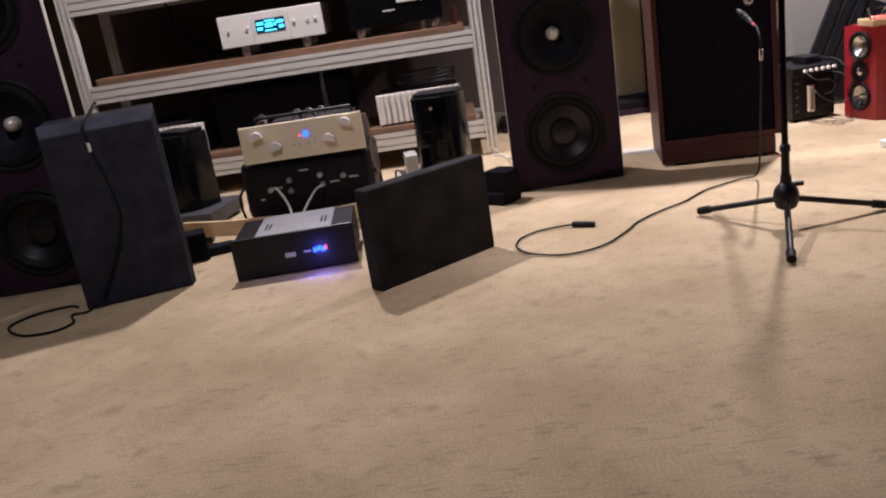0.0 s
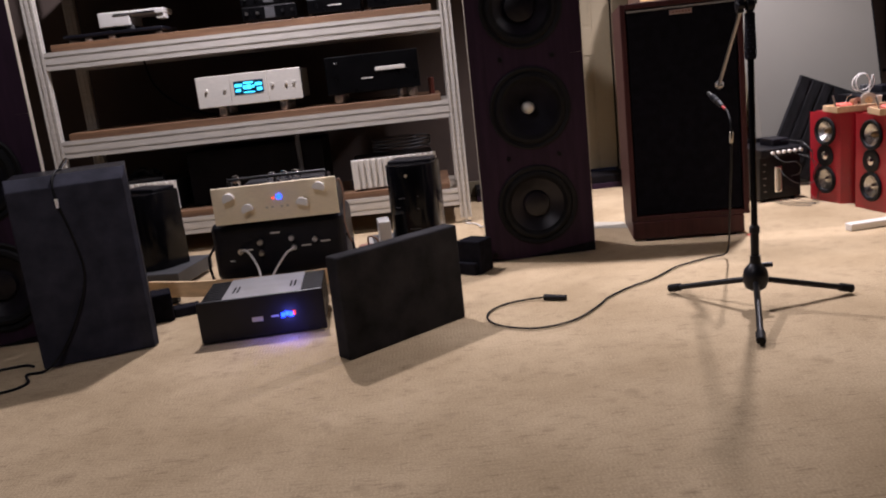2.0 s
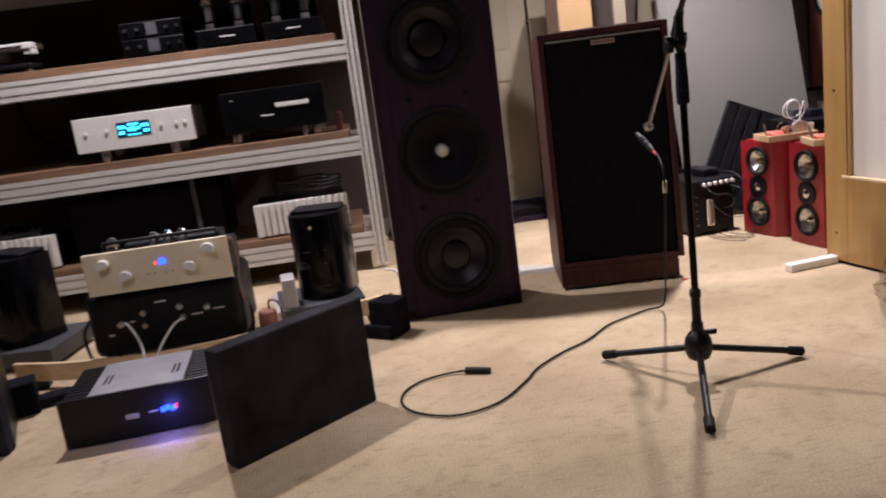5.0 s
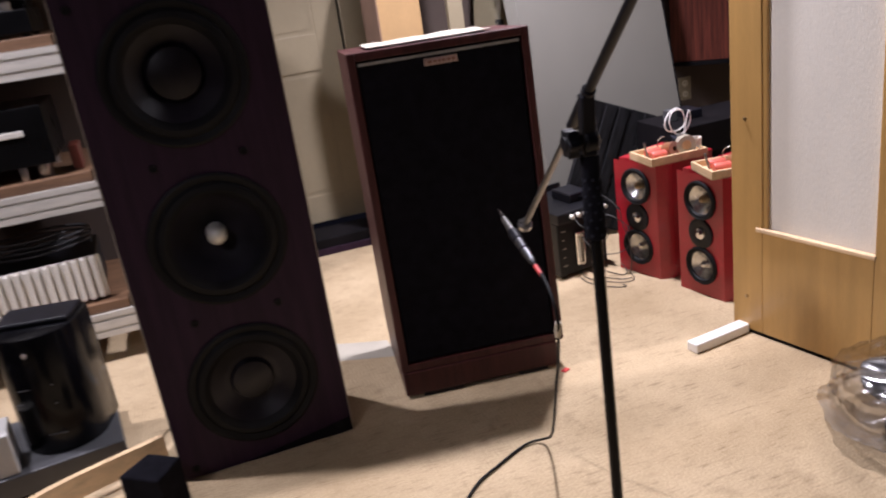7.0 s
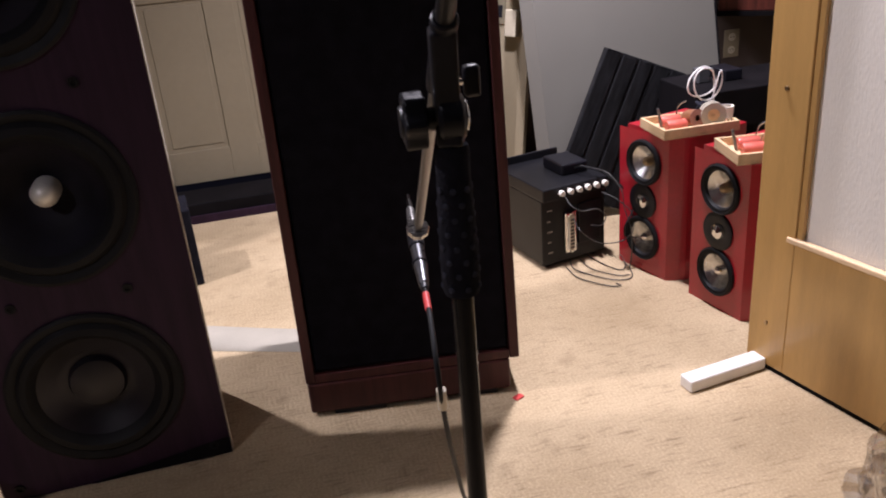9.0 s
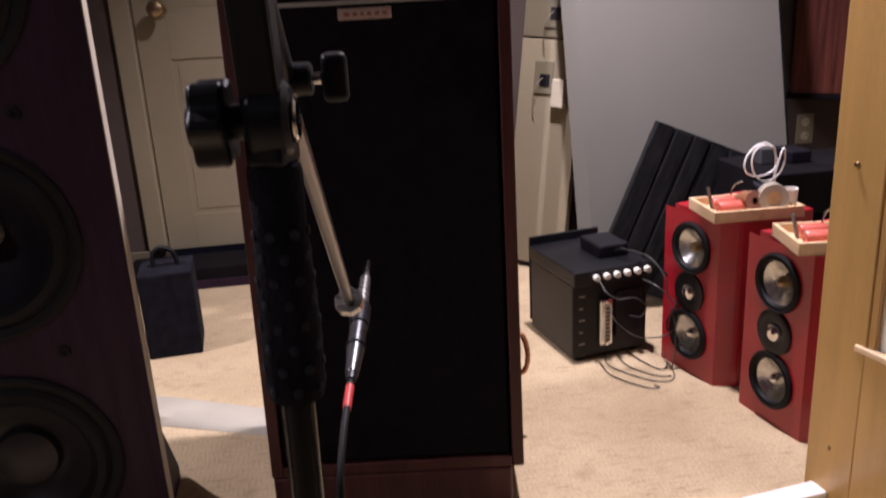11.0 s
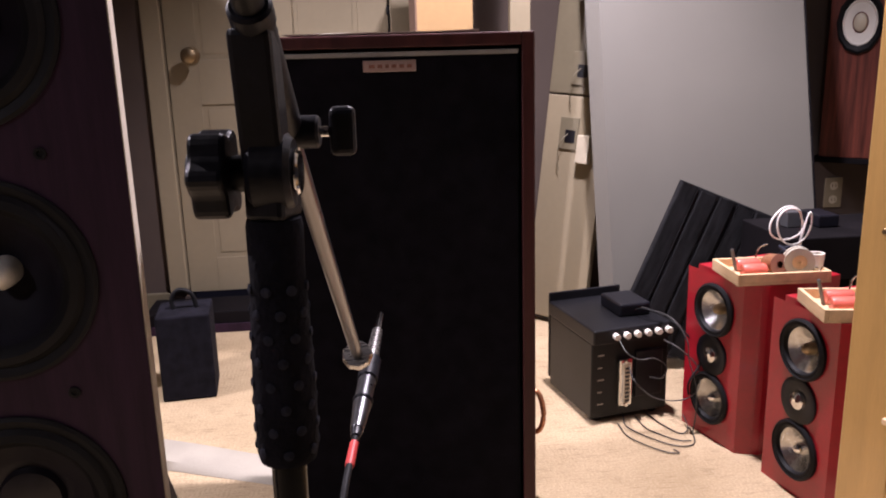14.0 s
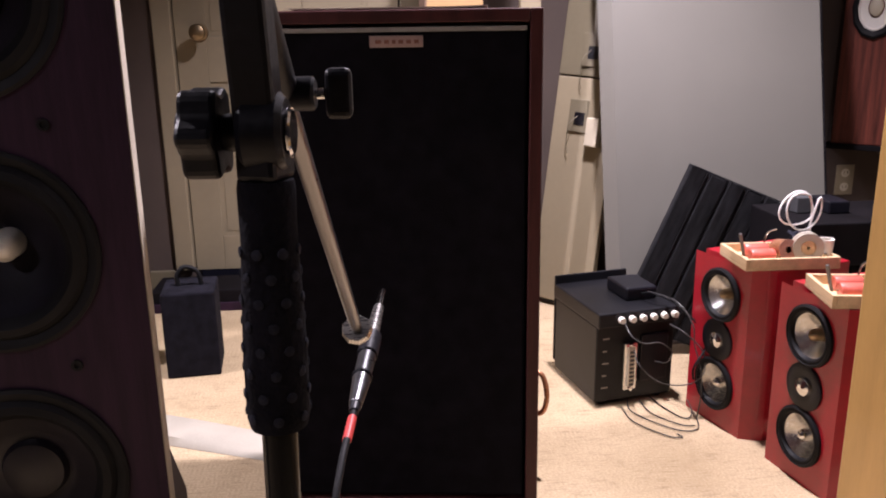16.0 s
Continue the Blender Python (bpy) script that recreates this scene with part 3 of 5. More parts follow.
# finned power amplifiers on the lowest shelf
def finned_amplifier(x, y, yaw, label):
    a = thing("finned_power_amplifier", pose(x, y, S1, 0, 0, yaw), label, "amplifier", "finned power amplifiers")
    part("case", box(-0.215, 0.215, 0.03, 0.32, 0.012, 0.162, 0.004), M_BLACKMET, a)
    part("heatsink_plate", box(-0.225, 0.225, 0.022, 0.0295, 0.010, 0.166, 0.002), M_SILVER, a)
    part("fin", box(-0.2245, -0.210, 0.0, 0.0215, 0.010, 0.166, 0.005), M_SILVER, a)
    for i in range(14):
        fx = -0.201 + i * 0.031
        part("fin", box(fx - 0.0105, fx + 0.0105, 0.002 + 0.004 * (i % 2), 0.0215, 0.010, 0.166, 0.006), M_SILVER, a)
    feet(a, [(-0.18, 0.05), (0.18, 0.05), (-0.18, 0.28), (0.18, 0.28)], 0.012, 0.018)
    return a


finned_amplifier(-0.025, 4.465, 3, "silver finned power amplifier on the lowest shelf")
finned_amplifier(-1.408, 4.475, -4, "silver finned power amplifier on the lowest shelf")
wide = thing("wide_black_amplifier", pose(-0.765, 4.56, S1), "wide black amplifier in the dark of the lowest shelf", "amplifier")
part("case", box(-0.36, 0.36, 0.012, 0.36, 0.012, 0.29, 0.006), M_BLACKSTEP, wide)
part("front_panel", box(-0.365, 0.365, 0, 0.0118, 0.010, 0.294, 0.004), M_BLACKSTEP, wide)
feet(wide, [(-0.3, 0.05), (0.3, 0.05), (-0.3, 0.3), (0.3, 0.3)], 0.012, 0.02)
part("glass_rod", rod((0.25, -0.05, 0.0005), (0.245, -0.05, 0.33), 0.012, 16), M_GREYBOX, wide, "faint grey upright rod")
pts = []
for k in range(40):
    a = k * 0.62
    pts.append((0.02 + 0.15 * math.cos(a) + 0.01 * math.sin(3.1 * a), 4.62 + 0.05 * math.sin(a), S1 + 0.172 + 0.0018 * k + 0.02 * math.sin(a * 0.5 + 1) ** 2))
lone("cable_coil", cable(pts, 0.005, 6, 4), M_GREYBOX, "grey coiled mains cable lying on the amplifier", "cable")
bm = box(-0.10, 0.10, 0, 0.15, 0, 0.02, 0.003)
lone("mains_cord", cable([(-1.38, 4.91, S2 + 0.36), (-1.33, 4.88, S2 + 0.2), (-1.20, 4.85, S2 + 0.08), (-1.04, 4.83, S2 + 0.012), (-0.92, 4.81, S2 + 0.007)], 0.006), M_RUBBER, "black mains cord drooping behind the shelf", "cable")
lone("pale_cord", cable([(0.42, 3.66, 0.42), (0.44, 3.75, 0.30), (0.45, 3.95, 0.12), (0.40, 4.2, 0.02), (0.37, 4.36, 0.005), (0.32, 4.41, 0.005)], 0.004), M_WIRE, "pale thin cord from the tall speaker to the rack", "cable")
clut = thing("tool_tray", pose(-1.36, 4.51, S1 + 0.1665, 0, 0, 12), "grey tray with a dark tangle on the finned amplifier", "tray")
part("tray", bm, M_GREYBOX, clut)
part("tangle", cable([(-0.07, 0.05, 0.03), (-0.02, 0.09, 0.055), (0.04, 0.05, 0.035), (0.0, 0.03, 0.07), (-0.05, 0.08, 0.04), (0.05, 0.1, 0.05), (0.08, 0.06, 0.03)], 0.011), M_RUBBER, clut, "black cable tangle")


# ---- loudspeakers ----
def driver(parent, x, z, r, y=0.0, cone=M_CONE, cap=M_RUBBER, cap_r=0.28, plug=False, label="dark cone driver", deep=1.0):
    """A round loudspeaker driver: flange, rolled surround, cone and dust cap."""
    f = facing(x, y, z)
    rim = part("driver", lathe([(r * 1.0, -0.010), (r * 1.06, -0.002), (r * 1.06, 0.005), (r * 1.02, 0.008), (r * 0.97, 0.006), (r * 0.93, 0.003), (r * 0.88, 0.012), (r * 0.80, 0.014), (r * 0.73, 0.004), (r * 0.70, -0.004)], f, 48), M_RUBBER, parent, label)
    part("cone", lathe([(r * 0.705, -0.003), (r * 0.5, deep * (-0.035 - r * 0.10)), (cap_r * r * 0.95, deep * (-0.05 - r * 0.18)), (0, deep * (-0.05 - r * 0.18))], f, 48), cone, rim)
    if plug:
        part("dust_cap", lathe([(cap_r * r, -0.048 - r * 0.18), (cap_r * r * 0.98, -0.04), (cap_r * r * 0.8, -0.028), (cap_r * r * 0.45, -0.020), (0, -0.017)], f, 24), cap, rim, "shiny metal dust cap")
    else:
        part("dust_cap", lathe([(cap_r * r, deep * (-0.046 - r * 0.17)), (cap_r * r * 0.9, deep * (-0.028 - r * 0.12)), (cap_r * r * 0.5, deep * (-0.018 - r * 0.10)), (0, deep * (-0.015 - r * 0.10))], f, 24), cap, rim)
    return rim


def baffle_speaker(m, label):
    """A tall open-baffle loudspeaker: a thick board with three large drivers and a rear foot."""
    s = thing("open_baffle_speaker", m, label, "loudspeaker", "tall loudspeakers")
    hs = [(0.0, 0.225, 0.160), (0.0, 0.626, 0.160), (-0.006, 1.030, 0.160)]
    bf = plate_with_holes(-0.229, 0.229, 0.004, 1.235, 0, 0.022, hs)
    bmesh.ops.remove_doubles(bf, verts=bf.verts[:], dist=0.0001)
    bmesh.ops.recalc_face_normals(bf, faces=bf.faces[:])
    part("baffle", bf, M_ROSE, s, "dark rosewood front board")
    for x in (-0.2295, 0.2115):
        part("side_rail", box(x, x + 0.018, 0.0222, 0.042, 0.004, 1.235, 0.003), M_EDGE, s, "pale unfinished board edge")
    part("top_rail", box(-0.2113, 0.2113, 0.0222, 0.040, 1.217, 1.235, 0.002), M_EDGE, s)
    part("bottom_rail", box(-0.2113, 0.2113, 0.0222, 0.040, 0.0, 0.02, 0.002), M_EDGE, s)
    part("edge_strip", box(-0.2315, -0.2293, 0.002, 0.022, 0.006, 1.233), M_EDGE, s, "pale edge strip")
    part("edge_strip", box(0.2293, 0.2315, 0.002, 0.022, 0.006, 1.233), M_EDGE, s, "pale edge strip")
    driver(s, 0.0, 0.225, 0.158, 0, M_CONE2, M_CONE2, 0.36, label="woofer with a translucent grey cone", deep=0.45)
    driver(s, 0.0, 0.626, 0.158, 0, M_CONE, M_SILVER, 0.165, True, label="woofer with a shiny metal centre")
    driver(s, -0.006, 1.030, 0.158, 0, M_CONE2, M_CONE2, 0.42, label="woofer with a dark cone", deep=0.6)
    for x in (-0.195, 0.195):
        for z in (0.03, 0.428, 0.828, 1.2):
            part("bolt", lathe([(0.010, 0.001), (0.0095, 0.004), (0.005, 0.004), (0.004, 0.001), (0, 0.001)], facing(x * 0.54 if z in (0.428, 0.828) else x, 0, z), 16), M_RUBBER, s, "black bolt")
    # thin dark triangle added just in front of the board's lower right
    part("dark_triangle", prism([(-0.06, 0.0), (0.2285, 0.0), (0.2285, 0.040)], 0.0, 0.0025, pose(0, -0.0005, 0.0042) @ FRONT), M_BLACKSTEP, s, "thin black triangle across the board's lower right front")
    for x in (-0.2, 0.182):
        part("rear_foot", prism([(0.0425, 0), (0.26, 0), (0.26, 0.03), (0.0425, 0.35)], x, x + 0.018, pose(0, 0, 0) @ Matrix(((0, 0, 1, 0), (1, 0, 0, 0), (0, 1, 0, 0), (0, 0, 0, 1)))), M_ROSE, s)
    return s


baffle_speaker(pose(0.602, 3.537, 0, 0, 0, 1.5), "tall dark rosewood open-baffle loudspeaker with three large drivers")
baffle_speaker(pose(-1.432, 3.07, 0, 0, 0, 8), "tall dark open-baffle loudspeaker partly behind the grey speaker")
lone("paper_sheet", box(0.47, 0.60, 3.565, 3.60, 1.2355, 1.2415, 0.001), M_PAPER, "white paper lying on top of the tall loudspeaker", "paper")

# walnut floor speaker
KYAW, KLEAN = -7.7, 3.0
ks = thing("walnut_floor_speaker", pose(1.252, 3.575, 0, 0, 0, KYAW), "walnut floor-standing loudspeaker with a black cloth grille", "loudspeaker")
part("plinth", box(-0.243, 0.222, 0.002, 0.37, 0.010, 0.088, 0.006), M_WALNUT, ks)
part("floor_glide", box(-0.19, -0.07, 0.006, 0.1, 0, 0.0098), M_BLACK, ks)
part("floor_glide", box(0.10, 0.19, 0.006, 0.1, 0, 0.0098), M_BLACK, ks)
part("floor_glide", box(-0.05, 0.03, 0.25, 0.35, 0, 0.0098), M_BLACK, ks)
lean = pose(0, 0.004, 0.0885, -KLEAN, 0, 0)
HW, KH, KD = 0.245, 0.908, 0.36
for nm, b in (("side_panel", (-HW, -HW + 0.022, 0, KD, 0, KH)), ("side_panel", (HW - 0.022, HW, 0, KD, 0, KH)),
              ("top_panel", (-HW + 0.0222, HW - 0.0222, 0, KD, KH - 0.022, KH)), ("bottom_panel", (-HW + 0.0222, HW - 0.0222, 0, KD, 0, 0.022))):
    part(nm, box(*b, 0.0025, m=lean), M_WALNUT, ks)
part("back_panel", box(-HW + 0.0222, HW - 0.0222, KD - 0.03, KD - 0.012, 0.0222, KH - 0.0222, m=lean), M_BLACK, ks)
part("grille", box(-HW + 0.026, HW - 0.026, 0.006, 0.04, 0.026, KH - 0.025, 0.006, 3, m=lean), M_CLOTH, ks, "black cloth grille")
part("grille_edge", box(-HW + 0.027, HW - 0.027, 0.002, 0.0058, KH - 0.036, KH - 0.028, 0.0015, m=lean), M_MIDGREY, ks, "pale grey top edge of the grille")
bdg = part("badge", box(-0.045, 0.045, 0.001, 0.0055, KH - 0.061, KH - 0.042, 0.001, m=lean), mat("pinkish metal badge", (0.62, 0.46, 0.42), 0.35, 0.6, vary=0.06), ks, "small pinkish metal badge")
for x, w in ((-0.030, 0.010), (-0.016, 0.008), (-0.004, 0.006), (0.008, 0.008), (0.021, 0.008), (0.034, 0.008)):
    part("mark", box(x - w / 2, x + w / 2, 0.0002, 0.0009, KH - 0.055, KH - 0.049, m=lean), M_COPPERBOARD, bdg, "dark mark")
part("terminal_ring", cable([(0.235 + 0.014, 0.30 + 0.02 * 0, 0.20 + 0.04), (0.275, 0.29, 0.235), (0.285, 0.28, 0.19), (0.275, 0.285, 0.15), (0.246, 0.30, 0.145)], 0.006), M_COPPER, ks, "brown cable loop")
pap = bmesh.new()
bmesh.ops.create_grid(pap, x_segments=14, y_segments=6, size=0.5, matrix=Matrix.Diagonal((0.34, 0.26, 1, 1)))
for v in pap.verts:
    v.co.z = 0.003 + 0.012 * max(0, -v.co.x - 0.05) * 3 * noise.noise((v.co.x * 9, v.co.y * 7, 2)) ** 2 + 0.010 * abs(noise.noise((v.co.x * 6, v.co.y * 6, 0)))
bmesh.ops.solidify(pap, geom=pap.faces[:], thickness=-0.002)
pap.transform(pose(1.267, 3.792, 0.9875, 0, 0, -9) @ pose(0, 0, 0, -KLEAN, 0, 0))
lone("paper_sheet", pap, M_FOAMWHITE, "crumpled white paper lying on the walnut speaker", "paper")

# small flat red speck on the carpet
scrap = box(-0.012, 0.012, -0.008, 0.008, 0.0, 0.004, 0.0015)
scrap.transform(pose(1.478, 3.515, 0.0005, 0, 0, 25))
lone("red_speck", scrap, M_REDTAPE, "small red speck on the carpet by the walnut speaker", "tape")

# things that stand behind it
CW, CH = 0.086, 1.315
cart = thing("tall_carton", pose(1.487, 4.79, 0, 0, 0, 0), "tall narrow tan carton behind the walnut speaker", "carton")
part("front_face", box(-CW, CW, 0, 0.004, 0, CH), M_CARTON, cart)
part("body", box(-CW, CW, 0.0042, 0.26, 0, CH, 0.002), M_CARTON, cart)
part("side_face", box(-CW - 0.006, -CW - 0.0002, 0.0, 0.26, 0, CH), M_BROWNBOX, cart, "dark brown side")
lone("white_board", box(1.690, 1.754, 4.79, 4.82, 0, 1.9, 0.002), M_CREAM, "narrow white board standing behind the speaker", "board")

# dark grey bookshelf speaker on the floor
GREY = pose(-0.993, 2.803, 0, 0, 0, 20)
ls = thing("grey_speaker", GREY, "dark grey cloth-fronted loudspeaker standing on the carpet", "loudspeaker")
part("cabinet", box(-0.184, 0.184, 0.05, 0.30, 0, 0.625, 0.004), M_BLACK, ls)
gr = bmesh.new()
a = [gr.verts.new(v) for v in ((-0.186, 0.0495, 0), (0.186, 0.0495, 0), (0.186, 0.0495, 0.63), (-0.186, 0.0495, 0.63))]
b = [gr.verts.new(v) for v in ((-0.180, 0.0, 0.004), (0.170, 0.0, 0.004), (0.170, 0.0, 0.592), (-0.180, 0.0, 0.592))]
for i in range(4):
    gr.faces.new((a[i], a[(i + 1) % 4], b[(i + 1) % 4], b[i]))
gr.faces.new(a), gr.faces.new(b)
bmesh.ops.recalc_face_normals(gr, faces=gr.faces[:])
bmesh.ops.bevel(gr, geom=gr.edges[:], offset=0.004, segments=2, profile=0.5, affect="EDGES")
part("grille", gr, M_CLOTHGREY, ls, "dark grey cloth grille")

# red speakers along the right
def red_speaker(m, label):
    s = thing("red_speaker", m, label, "loudspeaker", "red loudspeakers")
    c = 0.028
    o = [(-0.10, 0.0), (0.10 - 0.004, 0.0), (0.10 + c, c * 1.6), (0.10 + c, 0.26), (-0.10, 0.26)]
    back = [(-0.10, 0.0302), (0.1173, 0.0302), (0.10 + c, c * 1.6), (0.10 + c, 0.26), (-0.10, 0.26)]
    part("cabinet", prism(back, 0, 0.425, bevel=0.002), M_RED, s)
    fb = plate_with_holes(-0.10, 0.0955, 0.0, 0.425, 0.0, 0.030, [(0, 0.336, 0.0605), (0, 0.106, 0.0605)])
    bmesh.ops.remove_doubles(fb, verts=fb.verts[:], dist=0.0001)
    bmesh.ops.recalc_face_normals(fb, faces=fb.faces[:])
    part("front_board", fb, M_RED, s)
    part("chamfer", prism([(0.0956, 0.0), (0.1172, 0.0300), (0.0956, 0.0300)], 0, 0.425), M_RED, s, "chamfered red corner")
    for z, r in ((0.336, 0.062), (0.106, 0.062)):
        f = facing(0, 0, z)
        rim = part("driver", lathe([(r * 1.08, -0.0005), (r * 1.08, 0.006), (r * 1.0, 0.010), (r * 0.95, 0.007), (r * 0.90, 0.0085), (r * 0.84, 0.0070), (r * 0.79, 0.002), (r * 0.78, -0.003)], f, 40), M_RUBBER, s, "black ring with a grey cone")
        part("cone", lathe([(r * 0.785, -0.002), (r * 0.5, -0.014), (r * 0.24, -0.025), (0, -0.025)], f, 40), M_KEVLAR, rim)
        part("phase_plug", lathe([(r * 0.22, -0.0245), (r * 0.22, -0.012), (r * 0.15, -0.003), (0, 0.004)], f, 24), M_GOLDPIN if z > 0.3 else M_CHROME, rim, "shiny pointed centre")
    f = facing(0, 0, 0.221)
    rim = part("tweeter", lathe([(0.052, -0.0005), (0.052, 0.004), (0.048, 0.006), (0.026, 0.003), (0.020, 0.002)], f, 40), M_BLACK, s, "black tweeter plate")
    part("dome", lathe([(0.021, 0.0022), (0.019, 0.008), (0.012, 0.013), (0, 0.015)], f, 24), M_CHROME, rim, "silver dome")
    return s


R1 = red_speaker(pose(2.040, 4.012, 0, 0, 0, -74), "red lacquered loudspeaker with two grey cones and a dome tweeter")
copy_thing(R1, pose(2.108, 3.730, 0, 0, 0, -79))


def crossover(m, label, spare):
    """A shallow pine tray with red capacitors, coils and glass parts in it."""
    t = thing("crossover_tray", m, label, "crossover", "crossover trays")
    part("bottom", box(-0.075, 0.075, -0.11, 0.11, 0, 0.006), M_PINE, t)
    for b in ((-0.075, 0.075, -0.11, -0.102), (-0.075, 0.075, 0.102, 0.11)):
        part("side", box(*b, 0.0062, 0.027, 0.001), M_PINE, t)
    for b in ((-0.075, -0.067, -0.1018, 0.1018), (0.067, 0.075, -0.1018, 0.1018)):
        part("side", box(*b, 0.0062, 0.027, 0.001), M_PINE, t)
    for x, y, z in ((0.022, -0.078, 0.0215), (-0.030, -0.070, 0.0205)):
        c = part("capacitor", lathe([(0, 0), (0.0135, 0), (0.0155, 0.003), (0.0155, 0.053), (0.0135, 0.056), (0, 0.056)], pose(x, y, z, -90, 0, 0), 20), M_PINKRED, t, "red film capacitor")
        for e in (y - 0.012, y + 0.0565):
            part("lead", rod((x, e, z), (x, e + 0.0115, z), 0.0016, 8), M_COPPER, c)
    c = part("coil", lathe([(0.009, -0.018), (0.024, -0.018), (0.024, 0.018), (0.009, 0.018)], pose(0.010, 0.006, 0.0305, 0, 78, 8), 28), M_COPPER, t, "brown wound coil")
    for h in (-0.0205, 0.0182):
        part("bobbin", lathe([(0.008, h), (0.0245, h), (0.0245, h + 0.0022), (0.008, h + 0.0022)], pose(0.010, 0.006, 0.0305, 0, 78, 8), 28), M_COPPERBOARD, c, "brown bobbin flange")
    if spare:
        w = part("spool", lathe([(0.017, -0.014), (0.034, -0.014), (0.034, -0.009), (0.030, -0.007), (0.030, 0.007), (0.034, 0.009), (0.034, 0.014), (0.017, 0.014)], pose(0.030, 0.052, 0.0405, 0, 88, -14), 32), M_FOAMWHITE, t, "pale round spool")
        part("core", lathe([(0.004, -0.012), (0.0168, -0.012), (0.0168, 0.012), (0.004, 0.012)], pose(0.030, 0.052, 0.0405, 0, 88, -14), 24), M_PINE, w, "wooden spool core")
        part("paper_roll", lathe([(0.009, 0.0065), (0.015, 0.0065), (0.018, 0.058), (0.013, 0.058)], pose(0.028, 0.096, 0.0), 24), M_PAPER, t, "pale paper cup")
        part("wire_tangle", cable([(-0.03, 0.03, 0.03), (-0.045, 0.06, 0.055), (-0.02, 0.085, 0.06), (-0.01, 0.06, 0.045), (-0.04, 0.04, 0.06), (-0.05, 0.08, 0.04), (-0.02, 0.095, 0.03)], 0.004, 6), M_CLOTHGREY, t, "bluish grey wire tangle")
    else:
        part("paper_roll", lathe([(0.006, 0.0065), (0.013, 0.0065), (0.013, 0.050), (0.006, 0.050)], pose(-0.02, 0.062, 0.0), 20), M_PAPER, t, "pale upright roll")
    part("glass_rod", rod((0.030, -0.096, 0.022), (0.036, -0.112, 0.078), 0.0038, 10), M_DARKSTEEL, t, "clear bent rod")
    part("lead_wire", cable([(-0.04, -0.02, 0.02), (-0.045, -0.01, 0.055), (-0.04, 0.01, 0.068)], 0.0022, 6), M_CHROME, t, "bright wire")
    for x, y, r in ((0.040, 0.086, 0.011), (-0.01, 0.040, 0.012), (-0.005, 0.088, 0.013)):
        part("bulb", lathe([(0, 0), (r * 0.8, 0), (r, r), (r * 0.8, r * 2.1), (0, r * 2.5)], pose(x, y, 0.0065), 20), M_CHROME, t, "shiny metal part")
    if spare:
        loop = []
        for k in range(22):
            a = 2 * math.pi * k / 10
            loop.append((-0.01 + 0.004 * k / 5, 0.035 + 0.040 * math.cos(a) + (0.014 if k > 11 else 0), 0.120 + 0.040 * math.sin(a) + 0.006 * math.sin(k)))
        loop = [(-0.01, 0.075, 0.052), *loop, (0.0, 0.06, 0.05)]
        part("wire_loop", cable(loop, 0.0024, 6, 5), M_WIRE, t, "loop of white wire")
    return t


crossover(pose(2.156, 3.978, 0.4262, 0, 0, -92), "pine tray of red capacitors, coils and a white wire loop", True)
crossover(pose(2.215, 3.698, 0.4262, 0, 0, -100), "pine tray of red capacitors and copper coils", False)

# black amplifier box with a row of knobs
bx = thing("rack_amplifier", pose(1.772, 4.122, 0, 0, 0, 11), "black amplifier box with six silver knobs and a metal connector", "amplifier")
feet(bx, [(0.03, 0.03), (0.195, 0.03), (0.03, 0.24), (0.195, 0.24)], 0.012, 0.014)
part("case", box(0, 0.225, 0.004, 0.26, 0.012, 0.222, 0.004), M_BLACKMET, bx)
part("lid", box(-0.003, 0.228, -0.012, 0.265, 0.2222, 0.262, 0.004), M_BLACKMET, bx)
part("handle_rail", box(0.0, 0.225, 0.2655, 0.274, 0.03, 0.285, 0.003), M_BLACKMET, bx)
for i in range(6):
    knob(bx, 0.058 + i * 0.0305, 0.243, 0.0085, -0.0122, 0.014, M_PAPER, "knob", "pale knob")
cn = part("connector", box(0.072, 0.110, -0.014, 0.0035, 0.045, 0.176, 0.004), M_CHROME, bx, "long silver multi-pin connector")
part("pin_block", box(0.081, 0.101, -0.0200, -0.0142, 0.056, 0.165, 0.002), M_BEIGE, cn, "cream pin block")
for z in (0.050, 0.171):
    part("screw", lathe([(0, 0), (0.006, 0), (0.005, 0.005), (0, 0.006)], facing(0.091, -0.0142, z), 14), M_CHROME, cn, "bright screw")
for i in range(9):
    part("pin_row", box(0.085, 0.097, -0.0212, -0.0202, 0.060 + i * 0.0112, 0.066 + i * 0.0112), M_GREYBOX, cn, "row of contacts")
part("socket_panel", box(0.125, 0.205, -0.004, 0.0035, 0.06, 0.19, 0.003), M_BLACK, bx)
for i in range(5):
    part("print_mark", box(0.018, 0.036 - 0.006 * (i % 2), 0.0028, 0.0036, 0.05 + i * 0.034, 0.054 + i * 0.034), M_MIDGREY, bx, "small white print")
adp = thing("small_adapter", pose(1.905, 4.27, 0.2624, 0, 0, 9), "small black adapter box lying on the amplifier", "adapter")
part("body", box(-0.045, 0.045, -0.06, 0.06, 0, 0.035, 0.006), M_BLACK, adp)
part("lead", cable([(0.0, -0.06, 0.018), (0.01, -0.10, 0.03), (0.05, -0.15, 0.012), (0.10, -0.22, -0.06), (0.05, -0.25, -0.12), (0.06, -0.235, -0.16)], 0.003, 6), M_RUBBER, adp, "thin black lead")
